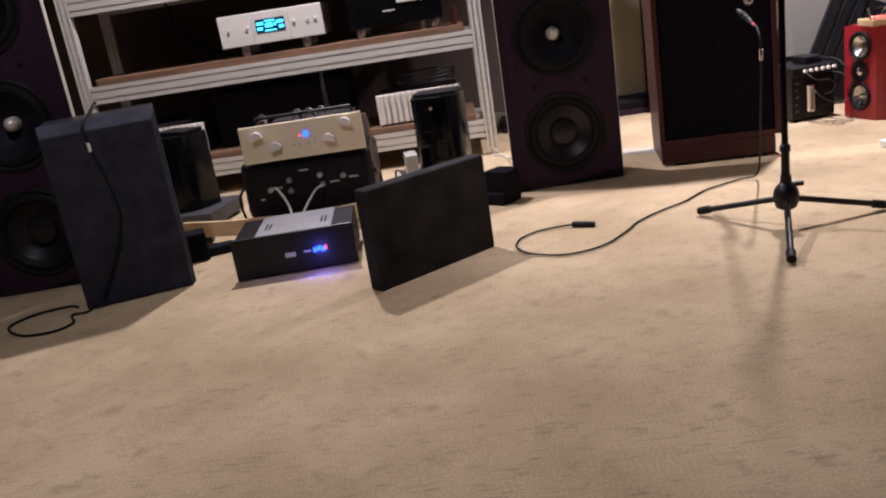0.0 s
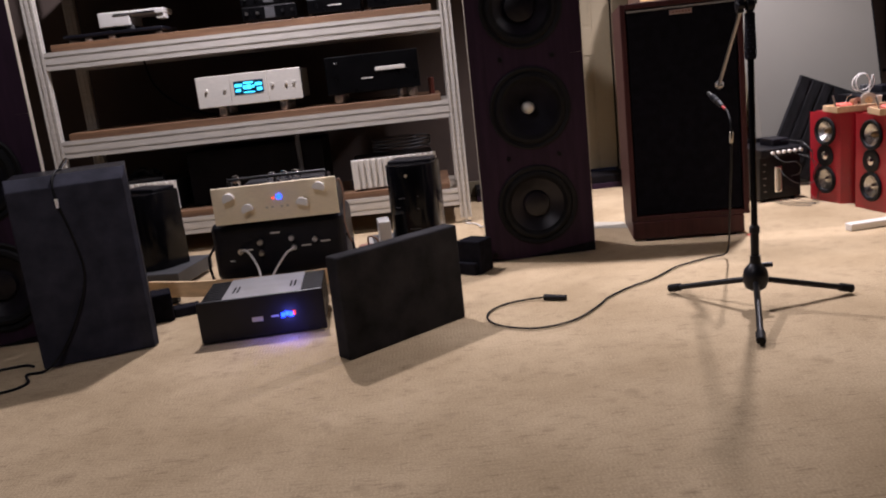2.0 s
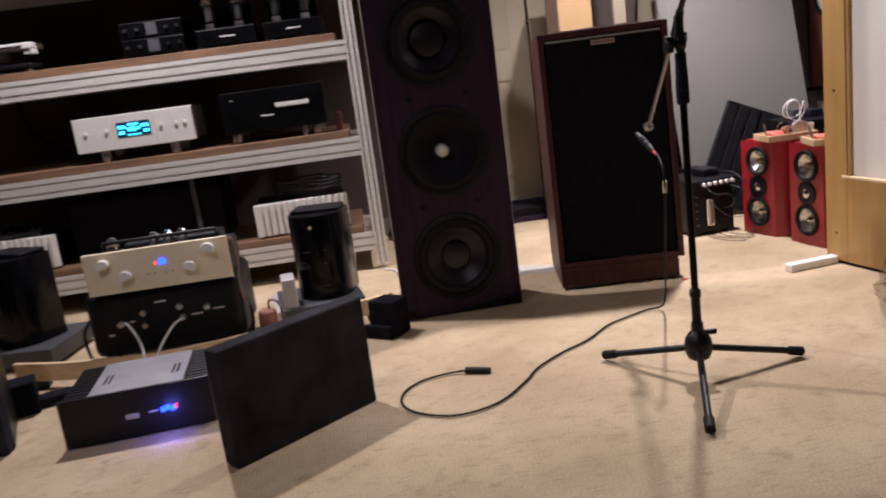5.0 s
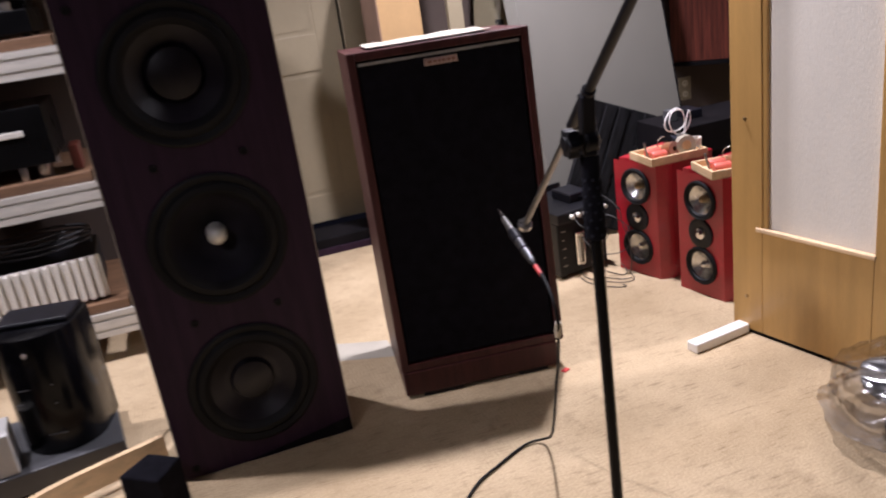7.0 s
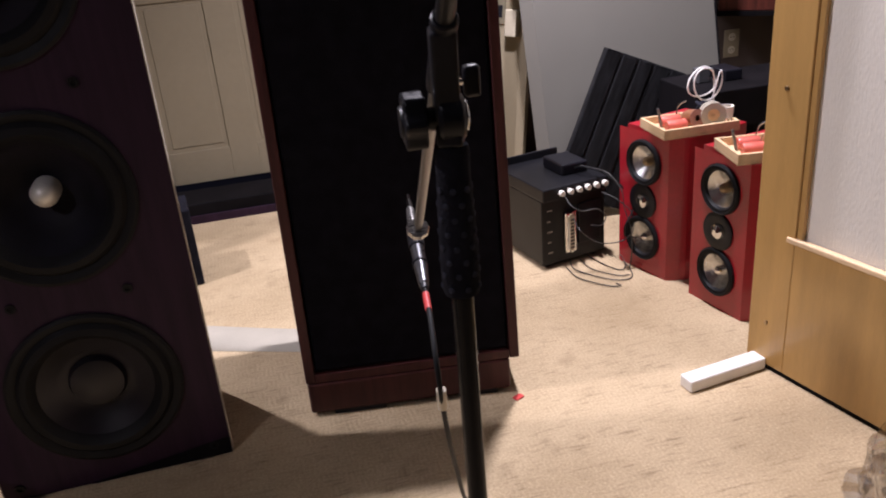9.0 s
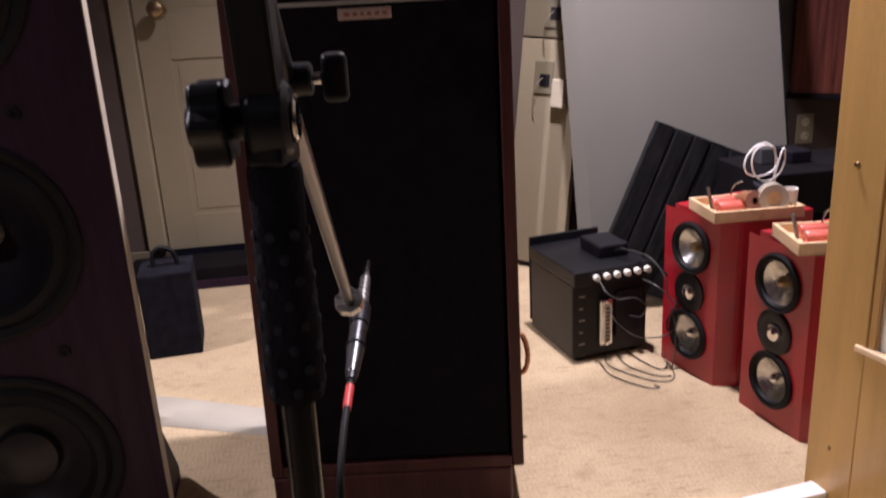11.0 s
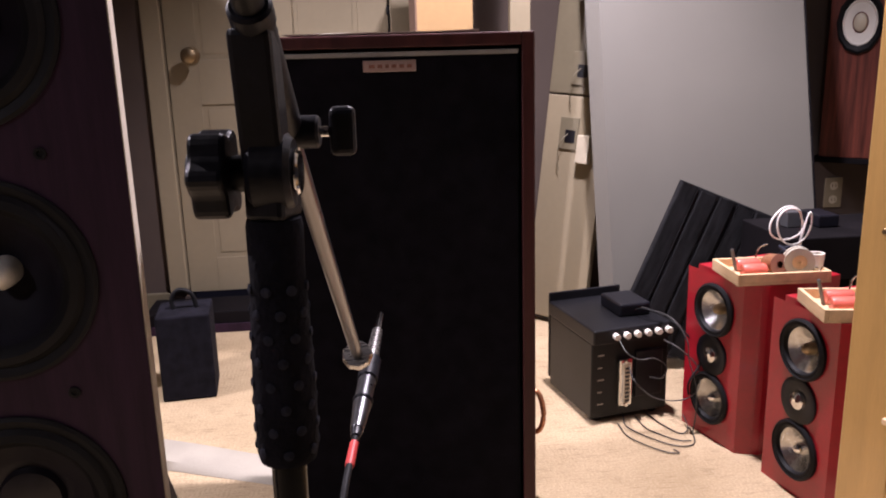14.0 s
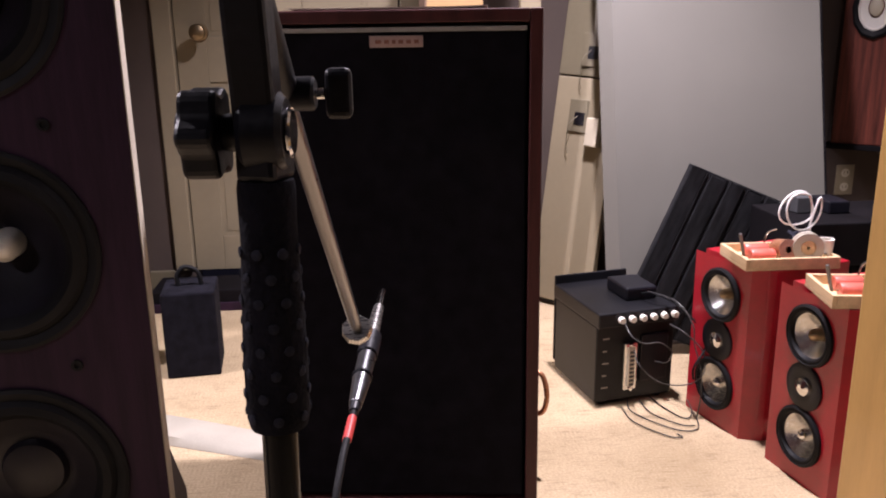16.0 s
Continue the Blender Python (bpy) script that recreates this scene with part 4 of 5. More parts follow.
for pts in ([(1.838, 4.108, 0.236), (1.846, 4.075, 0.215), (1.874, 4.06, 0.200), (1.915, 4.06, 0.200), (1.948, 4.065, 0.172), (1.944, 4.085, 0.135), (1.93, 4.13, 0.12)],
            [(1.868, 4.118, 0.160), (1.866, 4.07, 0.140), (1.905, 4.05, 0.103), (1.950, 4.045, 0.090), (1.995, 4.04, 0.095), (2.022, 4.035, 0.125), (2.022, 4.05, 0.175), (1.985, 4.08, 0.215), (1.96, 4.12, 0.225)],
            [(1.93, 4.22, 0.285), (1.975, 4.12, 0.285), (2.000, 4.07, 0.24), (2.004, 4.06, 0.19), (2.014, 4.035, 0.13), (2.016, 4.03, 0.06), (2.01, 4.03, 0.006)]):
    lone("thin_lead", cable(pts, 0.0017, 6), M_LEAD, "thin grey lead looped between amplifier and red speaker", "cable", "thin leads")
for pts in ([(1.87, 4.16, 0.004), (1.86, 4.08, 0.004), (1.93, 3.98, 0.004), (1.985, 3.97, 0.004), (2.01, 4.03, 0.004), (2.012, 4.07, 0.004)],
            [(1.93, 4.18, 0.004), (1.95, 4.09, 0.004), (1.98, 4.03, 0.004), (2.005, 4.05, 0.010), (2.012, 4.10, 0.02)],
            [(1.90, 4.15, 0.004), (1.905, 4.07, 0.004), (1.955, 4.00, 0.004), (1.99, 3.99, 0.004)],
            [(1.84, 4.11, 0.004), (1.845, 4.03, 0.004), (1.90, 3.95, 0.004), (1.935, 3.935, 0.004), (1.93, 3.955, 0.004)]):
    lone("thin_lead", cable(pts, 0.0016, 6), M_LEAD, "thin dark lead lying on the carpet by the amplifier", "cable", "thin leads")


# ---- boards and panels at the back right ----
def leaning(name, w, t, h, m, material, label, category):
    return tagged(part(name, box(0, w, 0, t, 0, h, 0.003, m=m), material), label, category)


wpm = pose(1.942, 4.52, 0.006, -14.0, 0, 0)
wp = thing("leaning_partition", wpm, "large pale grey sheet leaning against the back wall", "partition")
part("face_sheet", box(0.03, 0.703, 0, 0.006, 0, 2.1, 0.001), M_WHITEBOARD, wp)
part("edge_strip", prism([(0.0298, 0.0), (0.0298, 0.045), (0.000, 0.045), (-0.004, 0.038)], 0, 2.1), M_WHITEBOARD, wp, "slanted pale edge")
part("core", box(0.031, 0.701, 0.0062, 0.045, 0.002, 2.098, 0.002), M_WHITEBOARD, wp)
part("dark_edge", box(0.7032, 0.710, 0.0, 0.045, 0.0, 2.1), M_BLACKSTEP, wp, "dark edge strip")

cp = thing("cream_panel_board", pose(1.778, 5.0, 0.014, 0, 0, -45) @ pose(0, 0, 0, -6, 3.5, 0), "cream panels with wall plates and loose wires leaning at the back", "panel")
# upper panel carries its shade as colour, the lit lower one stays plain cream
part("lower_panel", box(0.0, 0.235, 0, 0.03, 0.012, 0.797, 0.003), M_CREAM, cp, "cream lower panel, without the shade put in the upper one")
part("upper_panel", box(0.0, 0.20, 0, 0.03, 0.803, 1.75, 0.003), M_CREAM_SHADED, cp)
part("foot_rail", box(0.0, 0.235, 0.004, 0.03, 0.003, 0.0118), M_BLACK, cp, "black foot rail")
for x, z in ((0.098, 0.67), (0.118, 0.89)):
    pl = part("wall_plate", box(x - 0.036, x + 0.036, -0.006, -0.0003, z - 0.055, z + 0.055, 0.002), M_CREAM_SHADED, cp, "beige wall plate")
    part("opening", box(x - 0.012, x + 0.026, -0.008, -0.0062, z - 0.03, z + 0.012), M_BLACK, pl, "dark opening")
    part("wire", cable([(x, -0.008, z), (x - 0.015, -0.03, z - 0.03), (x - 0.025, -0.02, z - 0.09), (x - 0.02, -0.012, z - 0.13)], 0.0016, 6), M_CREAM_SHADED, pl, "loose pale wire")
part("junction_box", box(0.146, 0.192, -0.03, -0.0003, 0.575, 0.67, 0.003), M_BEIGE, cp, "small white box")

fm = thing("foam_panel", pose(1.930, 4.43, 0.122, 0, 23, 0), "dark ribbed foam panel leaning beside the amplifier", "foam panel")
part("sheet", box(0, 0.31, 0.012, 0.035, 0, 0.50, 0.003), M_RIBFOAM, fm)
for i in range(5):
    part("rib", box(0.002 + i * 0.062, 0.052 + 0.004 * (i % 2) + i * 0.062, 0.0085 - 0.0015 * (i % 3), 0.0118, 0.002, 0.498 - 0.003 * (i % 2), 0.004), M_RIBFOAM, fm)
bc = thing("black_component", pose(2.30, 4.16, 0, 0, 0, 0), "wide black audio component on a dark stand behind the red speakers", "audio component")
part("stand", box(0.20, 0.78, 0.03, 0.25, 0, 0.345, 0.004), M_BLACKSTEP, bc)
part("case", box(0, 0.80, 0, 0.26, 0.347, 0.465, 0.004), M_BLACKSTEP, bc)
part("small_box", box(0.14, 0.20, 0.1, 0.2, 0.4655, 0.50, 0.004), M_BLACK, bc)
part("socket", box(0.06, 0.10, 0.12, 0.16, 0.4655, 0.51, 0.003), M_GREYBOX, bc)
# shelf and speaker made unnaturally shallow so their shadow clears the outlet
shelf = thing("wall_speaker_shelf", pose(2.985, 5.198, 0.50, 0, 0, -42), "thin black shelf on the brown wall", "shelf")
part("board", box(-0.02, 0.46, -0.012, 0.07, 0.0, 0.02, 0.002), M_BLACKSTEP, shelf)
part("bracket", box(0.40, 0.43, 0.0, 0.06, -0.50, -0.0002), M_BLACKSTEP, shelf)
ws = thing("wood_speaker", pose(2.985, 5.198, 0.5205, 0, 0, -42), "red-brown wooden speaker with a white cone, thinned to shorten its shadow", "loudspeaker")
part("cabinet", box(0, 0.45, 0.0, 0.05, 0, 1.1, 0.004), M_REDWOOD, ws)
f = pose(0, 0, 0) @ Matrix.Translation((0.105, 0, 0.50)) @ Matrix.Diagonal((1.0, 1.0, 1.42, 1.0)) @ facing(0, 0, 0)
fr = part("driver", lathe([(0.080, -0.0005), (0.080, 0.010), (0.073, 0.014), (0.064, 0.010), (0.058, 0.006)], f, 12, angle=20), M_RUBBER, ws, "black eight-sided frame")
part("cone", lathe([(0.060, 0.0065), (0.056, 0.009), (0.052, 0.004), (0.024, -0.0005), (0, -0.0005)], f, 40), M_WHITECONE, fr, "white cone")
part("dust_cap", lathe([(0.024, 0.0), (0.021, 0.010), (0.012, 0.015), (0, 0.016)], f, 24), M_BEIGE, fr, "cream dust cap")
ol = thing("wall_outlet", pose(3.09, BACK - 0.0005, 0.365), "cream double wall outlet on the brown wall", "outlet")
part("plate", box(-0.037, 0.037, -0.006, 0, -0.06, 0.06, 0.002), M_CREAM, ol)
for z in (-0.028, 0.028):
    so = part("socket", lathe([(0, 0.0062), (0.017, 0.0062), (0.017, 0.008), (0, 0.008)], facing(0, 0, z), 24), M_BEIGE, ol)
    for x in (-0.007, 0.007):
        part("slot", box(x - 0.0012, x + 0.0012, -0.0088, -0.0081, z - 0.004, z + 0.006), M_BLACK, so)

# black box with a handle and a white cloth strip behind the baffle
sb = thing("black_case", pose(0.683, 4.458, 0, 0, 0, 6), "small black case with a carrying handle on the carpet", "case")
part("body", box(-0.075, 0.075, 0, 0.16, 0, 0.255, 0.006), M_FOAM, sb)
part("handle", cable([(-0.03, 0.08, 0.25), (-0.032, 0.08, 0.285), (-0.01, 0.08, 0.31), (0.025, 0.08, 0.295), (0.035, 0.08, 0.25)], 0.007), M_RUBBER, sb, "black carrying handle")
st = bmesh.new()
n = 16
rows_ = []
for i in range(n + 1):
    u = i / n
    x = 0.50 + 0.56 * u
    y = 4.20 - 0.235 * u
    hgt = 0.014 + 0.006 * math.sin(u * 5)
    rows_.append([st.verts.new((x, y - 0.066, 0.001)), st.verts.new((x, y - 0.054, hgt)), st.verts.new((x, y + 0.054, hgt * 0.9)), st.verts.new((x, y + 0.066, 0.001))])
for a, b in zip(rows_, rows_[1:]):
    for k in range(4):
        st.faces.new((a[k], a[(k + 1) % 4], b[(k + 1) % 4], b[k]))
st.faces.new(rows_[0]), st.faces.new(rows_[-1])
bmesh.ops.recalc_face_normals(st, faces=st.faces[:])
smooth(st, 60)
lone("white_foam_strip", st, M_FOAMWHITE, "long white foam strip lying on the carpet", "foam strip")


# ---- oak door with woven panes, at the right ----
DA = Vector((2.041, 3.478, 0))
DYAW = math.degrees(math.atan2(-0.338, 0.078))
dr = thing("door_2", pose(DA.x, DA.y, 0.0, 0, 0, DYAW), "open varnished oak door with pale woven panes", "door", kind="structure")
# along local x from the free edge; local -y faces the room
PX = [(0.0, 0.105), (0.440, 0.545), (0.98, 1.08)]
for x0, x1 in PX:
    part("stile", box(x0, x1, 0, 0.04, 0.012, 2.05, 0.003), M_OAK, dr)
for (a0, a1), (b0, b1), zb in ((PX[0], PX[1], 0.333), (PX[1], PX[2], 0.25)):
    part("bottom_rail", box(a1 + 0.0003, b0 - 0.0003, 0.0, 0.04, 0.012, zb, 0.002), M_OAK, dr)
    part("top_rail", box(a1 + 0.0003, b0 - 0.0003, 0.0, 0.04, 1.93, 2.05, 0.002), M_OAK, dr)
    part("sill_bead", box(a1 - 0.02, b0 + 0.004, -0.005, 0.012, zb + 0.0003, zb + 0.013, 0.003), M_PINE, dr, "pale wooden bead")
    part("pane", box(a1 + 0.001, b0 - 0.001, 0.016, 0.022, zb + 0.001, 1.929), M_PANE, dr, "pale woven pane")
    part("side_bead", box(a1 + 0.0005, a1 + 0.014, 0.004, 0.0155, zb + 0.0135, 1.929, 0.002), M_OAK, dr)
part("sweep", box(0.004, 1.076, 0.004, 0.036, 0.0, 0.0118), M_BLACKSTEP, dr, "dark gap strip below the door")
for x, z in ((0.05, 0.12), (0.05, 0.66), (0.495, 0.26), (0.495, 0.72)):
    knob(dr, x, z, 0.005, 0, 0.004, M_GOLDPIN, "screw", "brass screw")
wm = pose(1.846, 3.390, 0, 0, 0, 8)
lone("white_wooden_wedge", prism([(0, 0), (0.21, 0), (0.21, 0.042), (0, 0.042)], 0.0, 0.030, wm, bevel=0.004), M_WHITEPAINT, "white painted wooden batten lying against the door", "batten")

# black part wrapped in clear plastic
bag = thing("wrapped_black_object", pose(2.07, 2.775, 0.0, 0, 0, -60), "black rounded object in crumpled clear plastic on the carpet", "wrapped object")
bb = bmesh.new()
bmesh.ops.create_icosphere(bb, subdivisions=4, radius=1)
for v in bb.verts:
    k = 1 + 0.10 * noise.noise(v.co * 1.7)
    v.co = Vector((v.co.x * 0.17 * k, v.co.y * 0.12 * k, 0.128 + 0.062 * v.co.z * k))
smooth(bb, 180)
part("core", bb, M_GLOSS, bag, "glossy black body")
part("foot_ring", lathe([(0.085, 0.0), (0.11, 0.0), (0.10, 0.075), (0.075, 0.08)], None, 32), M_BLACK, bag)
bb = bmesh.new()
bmesh.ops.create_icosphere(bb, subdivisions=5, radius=1)
for v in bb.verts:
    n1 = noise.noise(v.co * 2.3 + Vector((4, 0, 0)))
    n2 = abs(noise.noise(v.co * 3.5)) + 0.4 * abs(noise.noise(v.co * 8))
    k = 1.16 + 0.10 * n1 - 0.13 * n2
    z = 0.108 + 0.100 * v.co.z * k
    v.co = Vector((v.co.x * 0.215 * k * (1.22 if z < 0.06 else 1), v.co.y * 0.175 * k * (1.22 if z < 0.06 else 1), max(0.003, z)))
smooth(bb, 60)
part("wrap", bb, M_WRAP, bag, "crumpled clear plastic")


# ---- amplifier stack on the floor ----
am = thing("black_power_amplifier", pose(-0.4447, 2.833, 0, 0, 0, 4.5), "black power amplifier with blue lights, standing on the carpet", "amplifier")
feet(am, [(-0.17, 0.04), (0.17, 0.04), (-0.17, 0.28), (0.17, 0.28)], 0.012, 0.018)
part("front_panel", box(-0.213, 0.213, 0, 0.012, 0.006, 0.150, 0.004), M_BLACK, am)
part("case", box(-0.135, 0.135, 0.0125, 0.31, 0.012, 0.142, 0.002), M_TOPPLATE, am)
for s in (-1, 1):
    for i in range(12):
        y = 0.024 + i * 0.0245
        part("fin", box(min(s * 0.1355, s * 0.208), max(s * 0.1355, s * 0.208), y, y + 0.011, 0.014, 0.140, 0.002), M_BLACKMET, am)
    for k in (0, 1):
        part("vent", box(s * 0.10 - 0.008 + k * 0.014, s * 0.10 - 0.002 + k * 0.014, 0.11, 0.19, 0.1421, 0.1427), M_BLACKSTEP, am, "dark vent slot")
part("badge", box(-0.035, 0.002, -0.002, -0.0003, 0.062, 0.078, 0.001), M_BEIGE, am, "small beige badge")
part("print_mark", box(0.03, 0.056, -0.0012, -0.0003, 0.071, 0.076), M_MICA, am)
for i in range(4):
    part("led", box(0.064 + i * 0.014, (0.0765 if i < 3 else 0.070) + i * 0.014, -0.003, -0.0003, 0.066 + 0.004 * (i % 2), 0.082 + 0.004 * (i % 2), 0.001), M_LEDRED if i == 3 else M_LEDBLUE, am, "red light" if i == 3 else "blue light")

blue = bpy.data.lights.new("blue_led_light", "POINT")
blue.energy, blue.color, blue.shadow_soft_size = 0.4, (0.14, 0.15, 1.0), 0.012
new("blue_led_light", blue).matrix_world = pose(-0.4447, 2.833, 0, 0, 0, 4.5) @ pose(0.085, -0.06, 0.06)

ga = thing("champagne_amplifier", pose(-0.4625, 3.42, 0.302, 0, 0, 0), "champagne-fronted tube amplifier with four white knobs, resting on a black unit", "amplifier")
part("front_panel", box(-0.251, 0.251, 0, 0.012, 0.0, 0.150, 0.003), M_GOLD, ga, "champagne metal front")
part("chassis", box(-0.236, 0.236, 0.0125, 0.30, 0.002, 0.105, 0.003), M_BLACKMET, ga)
for x, z in ((-0.180, 0.110), (-0.11, 0.061), (0.110, 0.065), (0.1825, 0.119)):
    half = [(0.024 * math.cos(math.radians(a)), 0.024 * math.sin(math.radians(a))) for a in range(-15, 196, 10)]
    part("knob", prism(half, 0.0, 0.022, facing(x, -0.0045, z - 0.006) @ pose(0, 0, 0, 0, 0, 18 if x < 0 else -18), bevel=0.0015), M_WHITEPAINT, ga, "white half-round knob")
    part("knob_disc", lathe([(0, 0), (0.024, 0), (0.024, 0.004), (0, 0.004)], facing(x, -0.0003, z - 0.004), 24), M_GOLD, ga, "champagne disc behind the knob")
part("led", lathe([(0, 0.0003), (0.011, 0.0003), (0.010, 0.005), (0, 0.007)], facing(0.018, 0, 0.093), 20), M_LEDBLUE, ga, "blue light")
part("led", lathe([(0, 0.0003), (0.005, 0.0003), (0.004, 0.003), (0, 0.004)], facing(-0.006, 0, 0.090), 16), M_LEDRED, ga, "red light")
for x in (-0.04, -0.018, 0.02, 0.044):
    part("print_mark", box(x, x + 0.01, -0.0012, -0.0003, 0.050, 0.058), M_BEIGE, ga)
part("handle_bar", rod((-0.19, 0.06, 0.172), (0.21, 0.06, 0.172), 0.006), M_BLACKMET, ga, "black rail")
for x in (-0.19, 0.0, 0.21):
    part("rail_post", rod((x, 0.06, 0.1055), (x, 0.06, 0.167), 0.005), M_BLACKMET, ga)
for x in (-0.17, -0.02, 0.03, 0.08):
    t = part("tube", lathe([(0, 0.125), (0.017, 0.125), (0.022, 0.14), (0.021, 0.165), (0.01, 0.18), (0, 0.182)], pose(x, 0.11, 0), 20), M_TUBE, ga, "clear glass tube")
    part("base", lathe([(0, 0.1055), (0.018, 0.1055), (0.018, 0.1245), (0, 0.1245)], pose(x, 0.11, 0), 20), M_CHROME, t)
    part("getter", lathe([(0.0218, 0.162), (0.0212, 0.1665), (0.0105, 0.181), (0, 0.1835)], pose(x, 0.11, 0), 20), M_CHROME, t, "silvered tube top")
part("transformer", box(-0.15, 0.2, 0.17, 0.28, 0.1055, 0.14, 0.006), M_BLACK, ga)
part("lead", cable([(0.235, 0.05, 0.11), (0.262, 0.04, 0.13), (0.272, 0.03, 0.06), (0.268, 0.0, -0.04), (0.285, -0.01, -0.12)], 0.004), M_BROWNBOX, ga, "brown leads")

dv = thing("black_receiver", pose(-0.48, 3.45, 0, 0, 0, 0), "large black unit seen from its socket side, under the champagne amplifier", "audio component")
feet(dv, [(-0.22, 0.05), (0.22, 0.05), (-0.22, 0.28), (0.22, 0.28)], 0.06, 0.03)
part("case", box(-0.275, 0.275, 0.01, 0.33, 0.06, 0.3018, 0.03, 4), M_BLACK, dv)
for x, z in ((-0.16, 0.18), (-0.075, 0.21), (-0.075, 0.165), (0.055, 0.215), (0.06, 0.175), (0.15, 0.20)):
    knob(dv, x, z, 0.012, 0.0098, 0.016, M_STEEL, "terminal", "silver terminal")
for x0, x1, z in ((-0.13, -0.11, 0.18), (-0.03, 0.01, 0.24), (0.09, 0.13, 0.175), (0.17, 0.21, 0.185), (-0.21, -0.19, 0.14)):
    part("print_mark", box(x0, x1, 0.0086, 0.0095, z, z + 0.006), M_MICA, dv)
part("lead", cable([(-0.16, -0.01, 0.18), (-0.12, -0.05, 0.19), (-0.07, -0.11, 0.12), (-0.06, -0.16, 0.02)], 0.005), M_WIRE, dv, "pale lead")
part("lead", cable([(0.06, -0.01, 0.175), (0.03, -0.05, 0.16), (-0.02, -0.11, 0.09), (-0.03, -0.16, 0.02)], 0.005), M_WIRE, dv, "pale lead")
for s in (-1, 1):
    part("side_lead", cable([(s * 0.276, 0.05, 0.2), (s * 0.30, 0.03, 0.16), (s * 0.296, 0.02, 0.09), (s * 0.27, 0.0, 0.03), (s * 0.25, 0.03, 0.005)], 0.006), M_RUBBER, dv, "black lead")

# dark slab standing on edge
P0, P1 = Vector((-0.126, 2.515, 0)), Vector((0.242, 2.822, 0))
syaw = math.degrees(math.atan2(P1.y - P0.y, P1.x - P0.x))
lone("acoustic_slab", box(0, (P1 - P0).length, 0, 0.062, 0.0, 0.322, 0.007, 3, m=pose(P0.x, P0.y, 0, 0, 0, syaw)), M_SLAB, "dark grey cloth-covered slab standing on its long edge", "acoustic panel")

# bent wooden strip round the stack
def arc_strip(line, t, z0, z1):
    own = bmesh.new()
    L_ = spline(line, 8)
    rings = []
    for i, p in enumerate(L_):
        d = (L_[min(i + 1, len(L_) - 1)] - L_[max(i - 1, 0)]).normalized()
        nrm = Vector((-d.y, d.x, 0)) * t / 2
        rings.append([own.verts.new((p.x + s * nrm.x, p.y + s * nrm.y, z)) for s, z in ((-1, z0), (-1, z1), (1, z1), (1, z0))])
    for a, b in zip(rings, rings[1:]):
        for k in range(4):
            own.faces.new((a[k], a[(k + 1) % 4], b[(k + 1) % 4], b[k]))
    own.faces.new(rings[0]), own.faces.new(rings[-1])
    bmesh.ops.recalc_face_normals(own, faces=own.faces[:])
    return own


ws_ = thing("bent_wood_strip", pose(0, 0, 0), "pale bent plywood strip on black feet round the amplifiers", "wooden strip")
LINE = [(-1.04, 3.47, 0), (-0.80, 3.385, 0), (-0.45, 3.345, 0), (-0.15, 3.42, 0), (0.08, 3.55, 0), (0.335, 3.645, 0)]
part("strip", arc_strip(LINE, 0.018, 0.028, 0.092), M_PINE, ws_)
for x, y in ((-0.95, 3.44), (-0.5, 3.35), (-0.05, 3.475), (0.26, 3.64)):
    part("foot", box(x - 0.03, x + 0.03, y - 0.02, y + 0.02, 0, 0.0278, 0.003), M_BLACK, ws_, "black foot")


def bin_stand(x, y, yaw, label):
    g = thing("grey_component", pose(x, y, 0, 0, 0, yaw), "grey enamelled unit with a white end on the carpet", "audio component", "grey units")
    feet(g, [(-0.11, 0.03), (0.11, 0.03), (-0.11, 0.3), (0.11, 0.3)], 0.015, 0.016)
    part("case", box(-0.165, 0.17, 0.0, 0.34, 0.015, 0.080, 0.004), M_GREYBOX, g)
    part("end_cap", box(-0.190, -0.1652, 0.004, 0.30, 0.02, 0.079, 0.003), M_WHITEBOX, g, "white end plate")
    t = thing("black_mini_tower", pose(x + 0.02, y + 0.17, 0.0802, 0, 0, yaw - 20), label, "mini tower", "black mini towers")
    o = []
    for i in range(25):
        a = math.pi + math.pi * i / 24
        o.append((0.112 * math.cos(a), -0.02 + 0.105 * math.sin(a)))
    o = [*o, (0.112, 0.09), (-0.112, 0.09)]
    b = prism(o, 0, 0.345, bevel=0.006)
    smooth(b, 30)
    part("shell", b, M_GLOSS, t, "glossy black curved shell")
    part("cap", box(-0.10, 0.10, -0.04, 0.085, 0.3452, 0.36, 0.006), M_BLACK, t)
    for x, z, w in ((-0.03, 0.20, 0.03), (0.045, 0.205, 0.008), (0.04, 0.15, 0.008), (-0.05, 0.16, 0.02), (0.02, 0.06, 0.05)):
        part("print_mark", box(x - w / 2, x + w / 2, -0.1262, -0.1240, z, z + 0.003), M_GREYBOX, t, "small grey print")
    part("badge", lathe([(0, 0.0), (0.008, 0.0), (0.007, 0.002), (0, 0.002)], facing(0.0, -0.1258, 0.30), 16), M_CHROME, t, "small silver badge")


bin_stand(0.063, 3.68, 8, "glossy black rounded mini tower standing on a grey unit")
wb = box(-0.026, 0.026, -0.06, 0.06, 0.0, 0.118, 0.004)
wb.transform(pose(-0.064, 3.735, 0.0803, 0, 0, 8))
lone("white_box", wb, M_WHITEBOX, "small white box standing on the grey unit", "box")
bin_stand(-1.14, 3.66, -10, "glossy black rounded mini tower standing on a grey unit")
cap = thing("brown_capacitor_can", pose(-0.13, 3.50, 0), "reddish brown can with leads beside the black unit", "capacitor")
part("can", lathe([(0, 0), (0.032, 0), (0.034, 0.004), (0.034, 0.135), (0.028, 0.142), (0, 0.142)], None, 24), M_COPPERBOARD, cap)
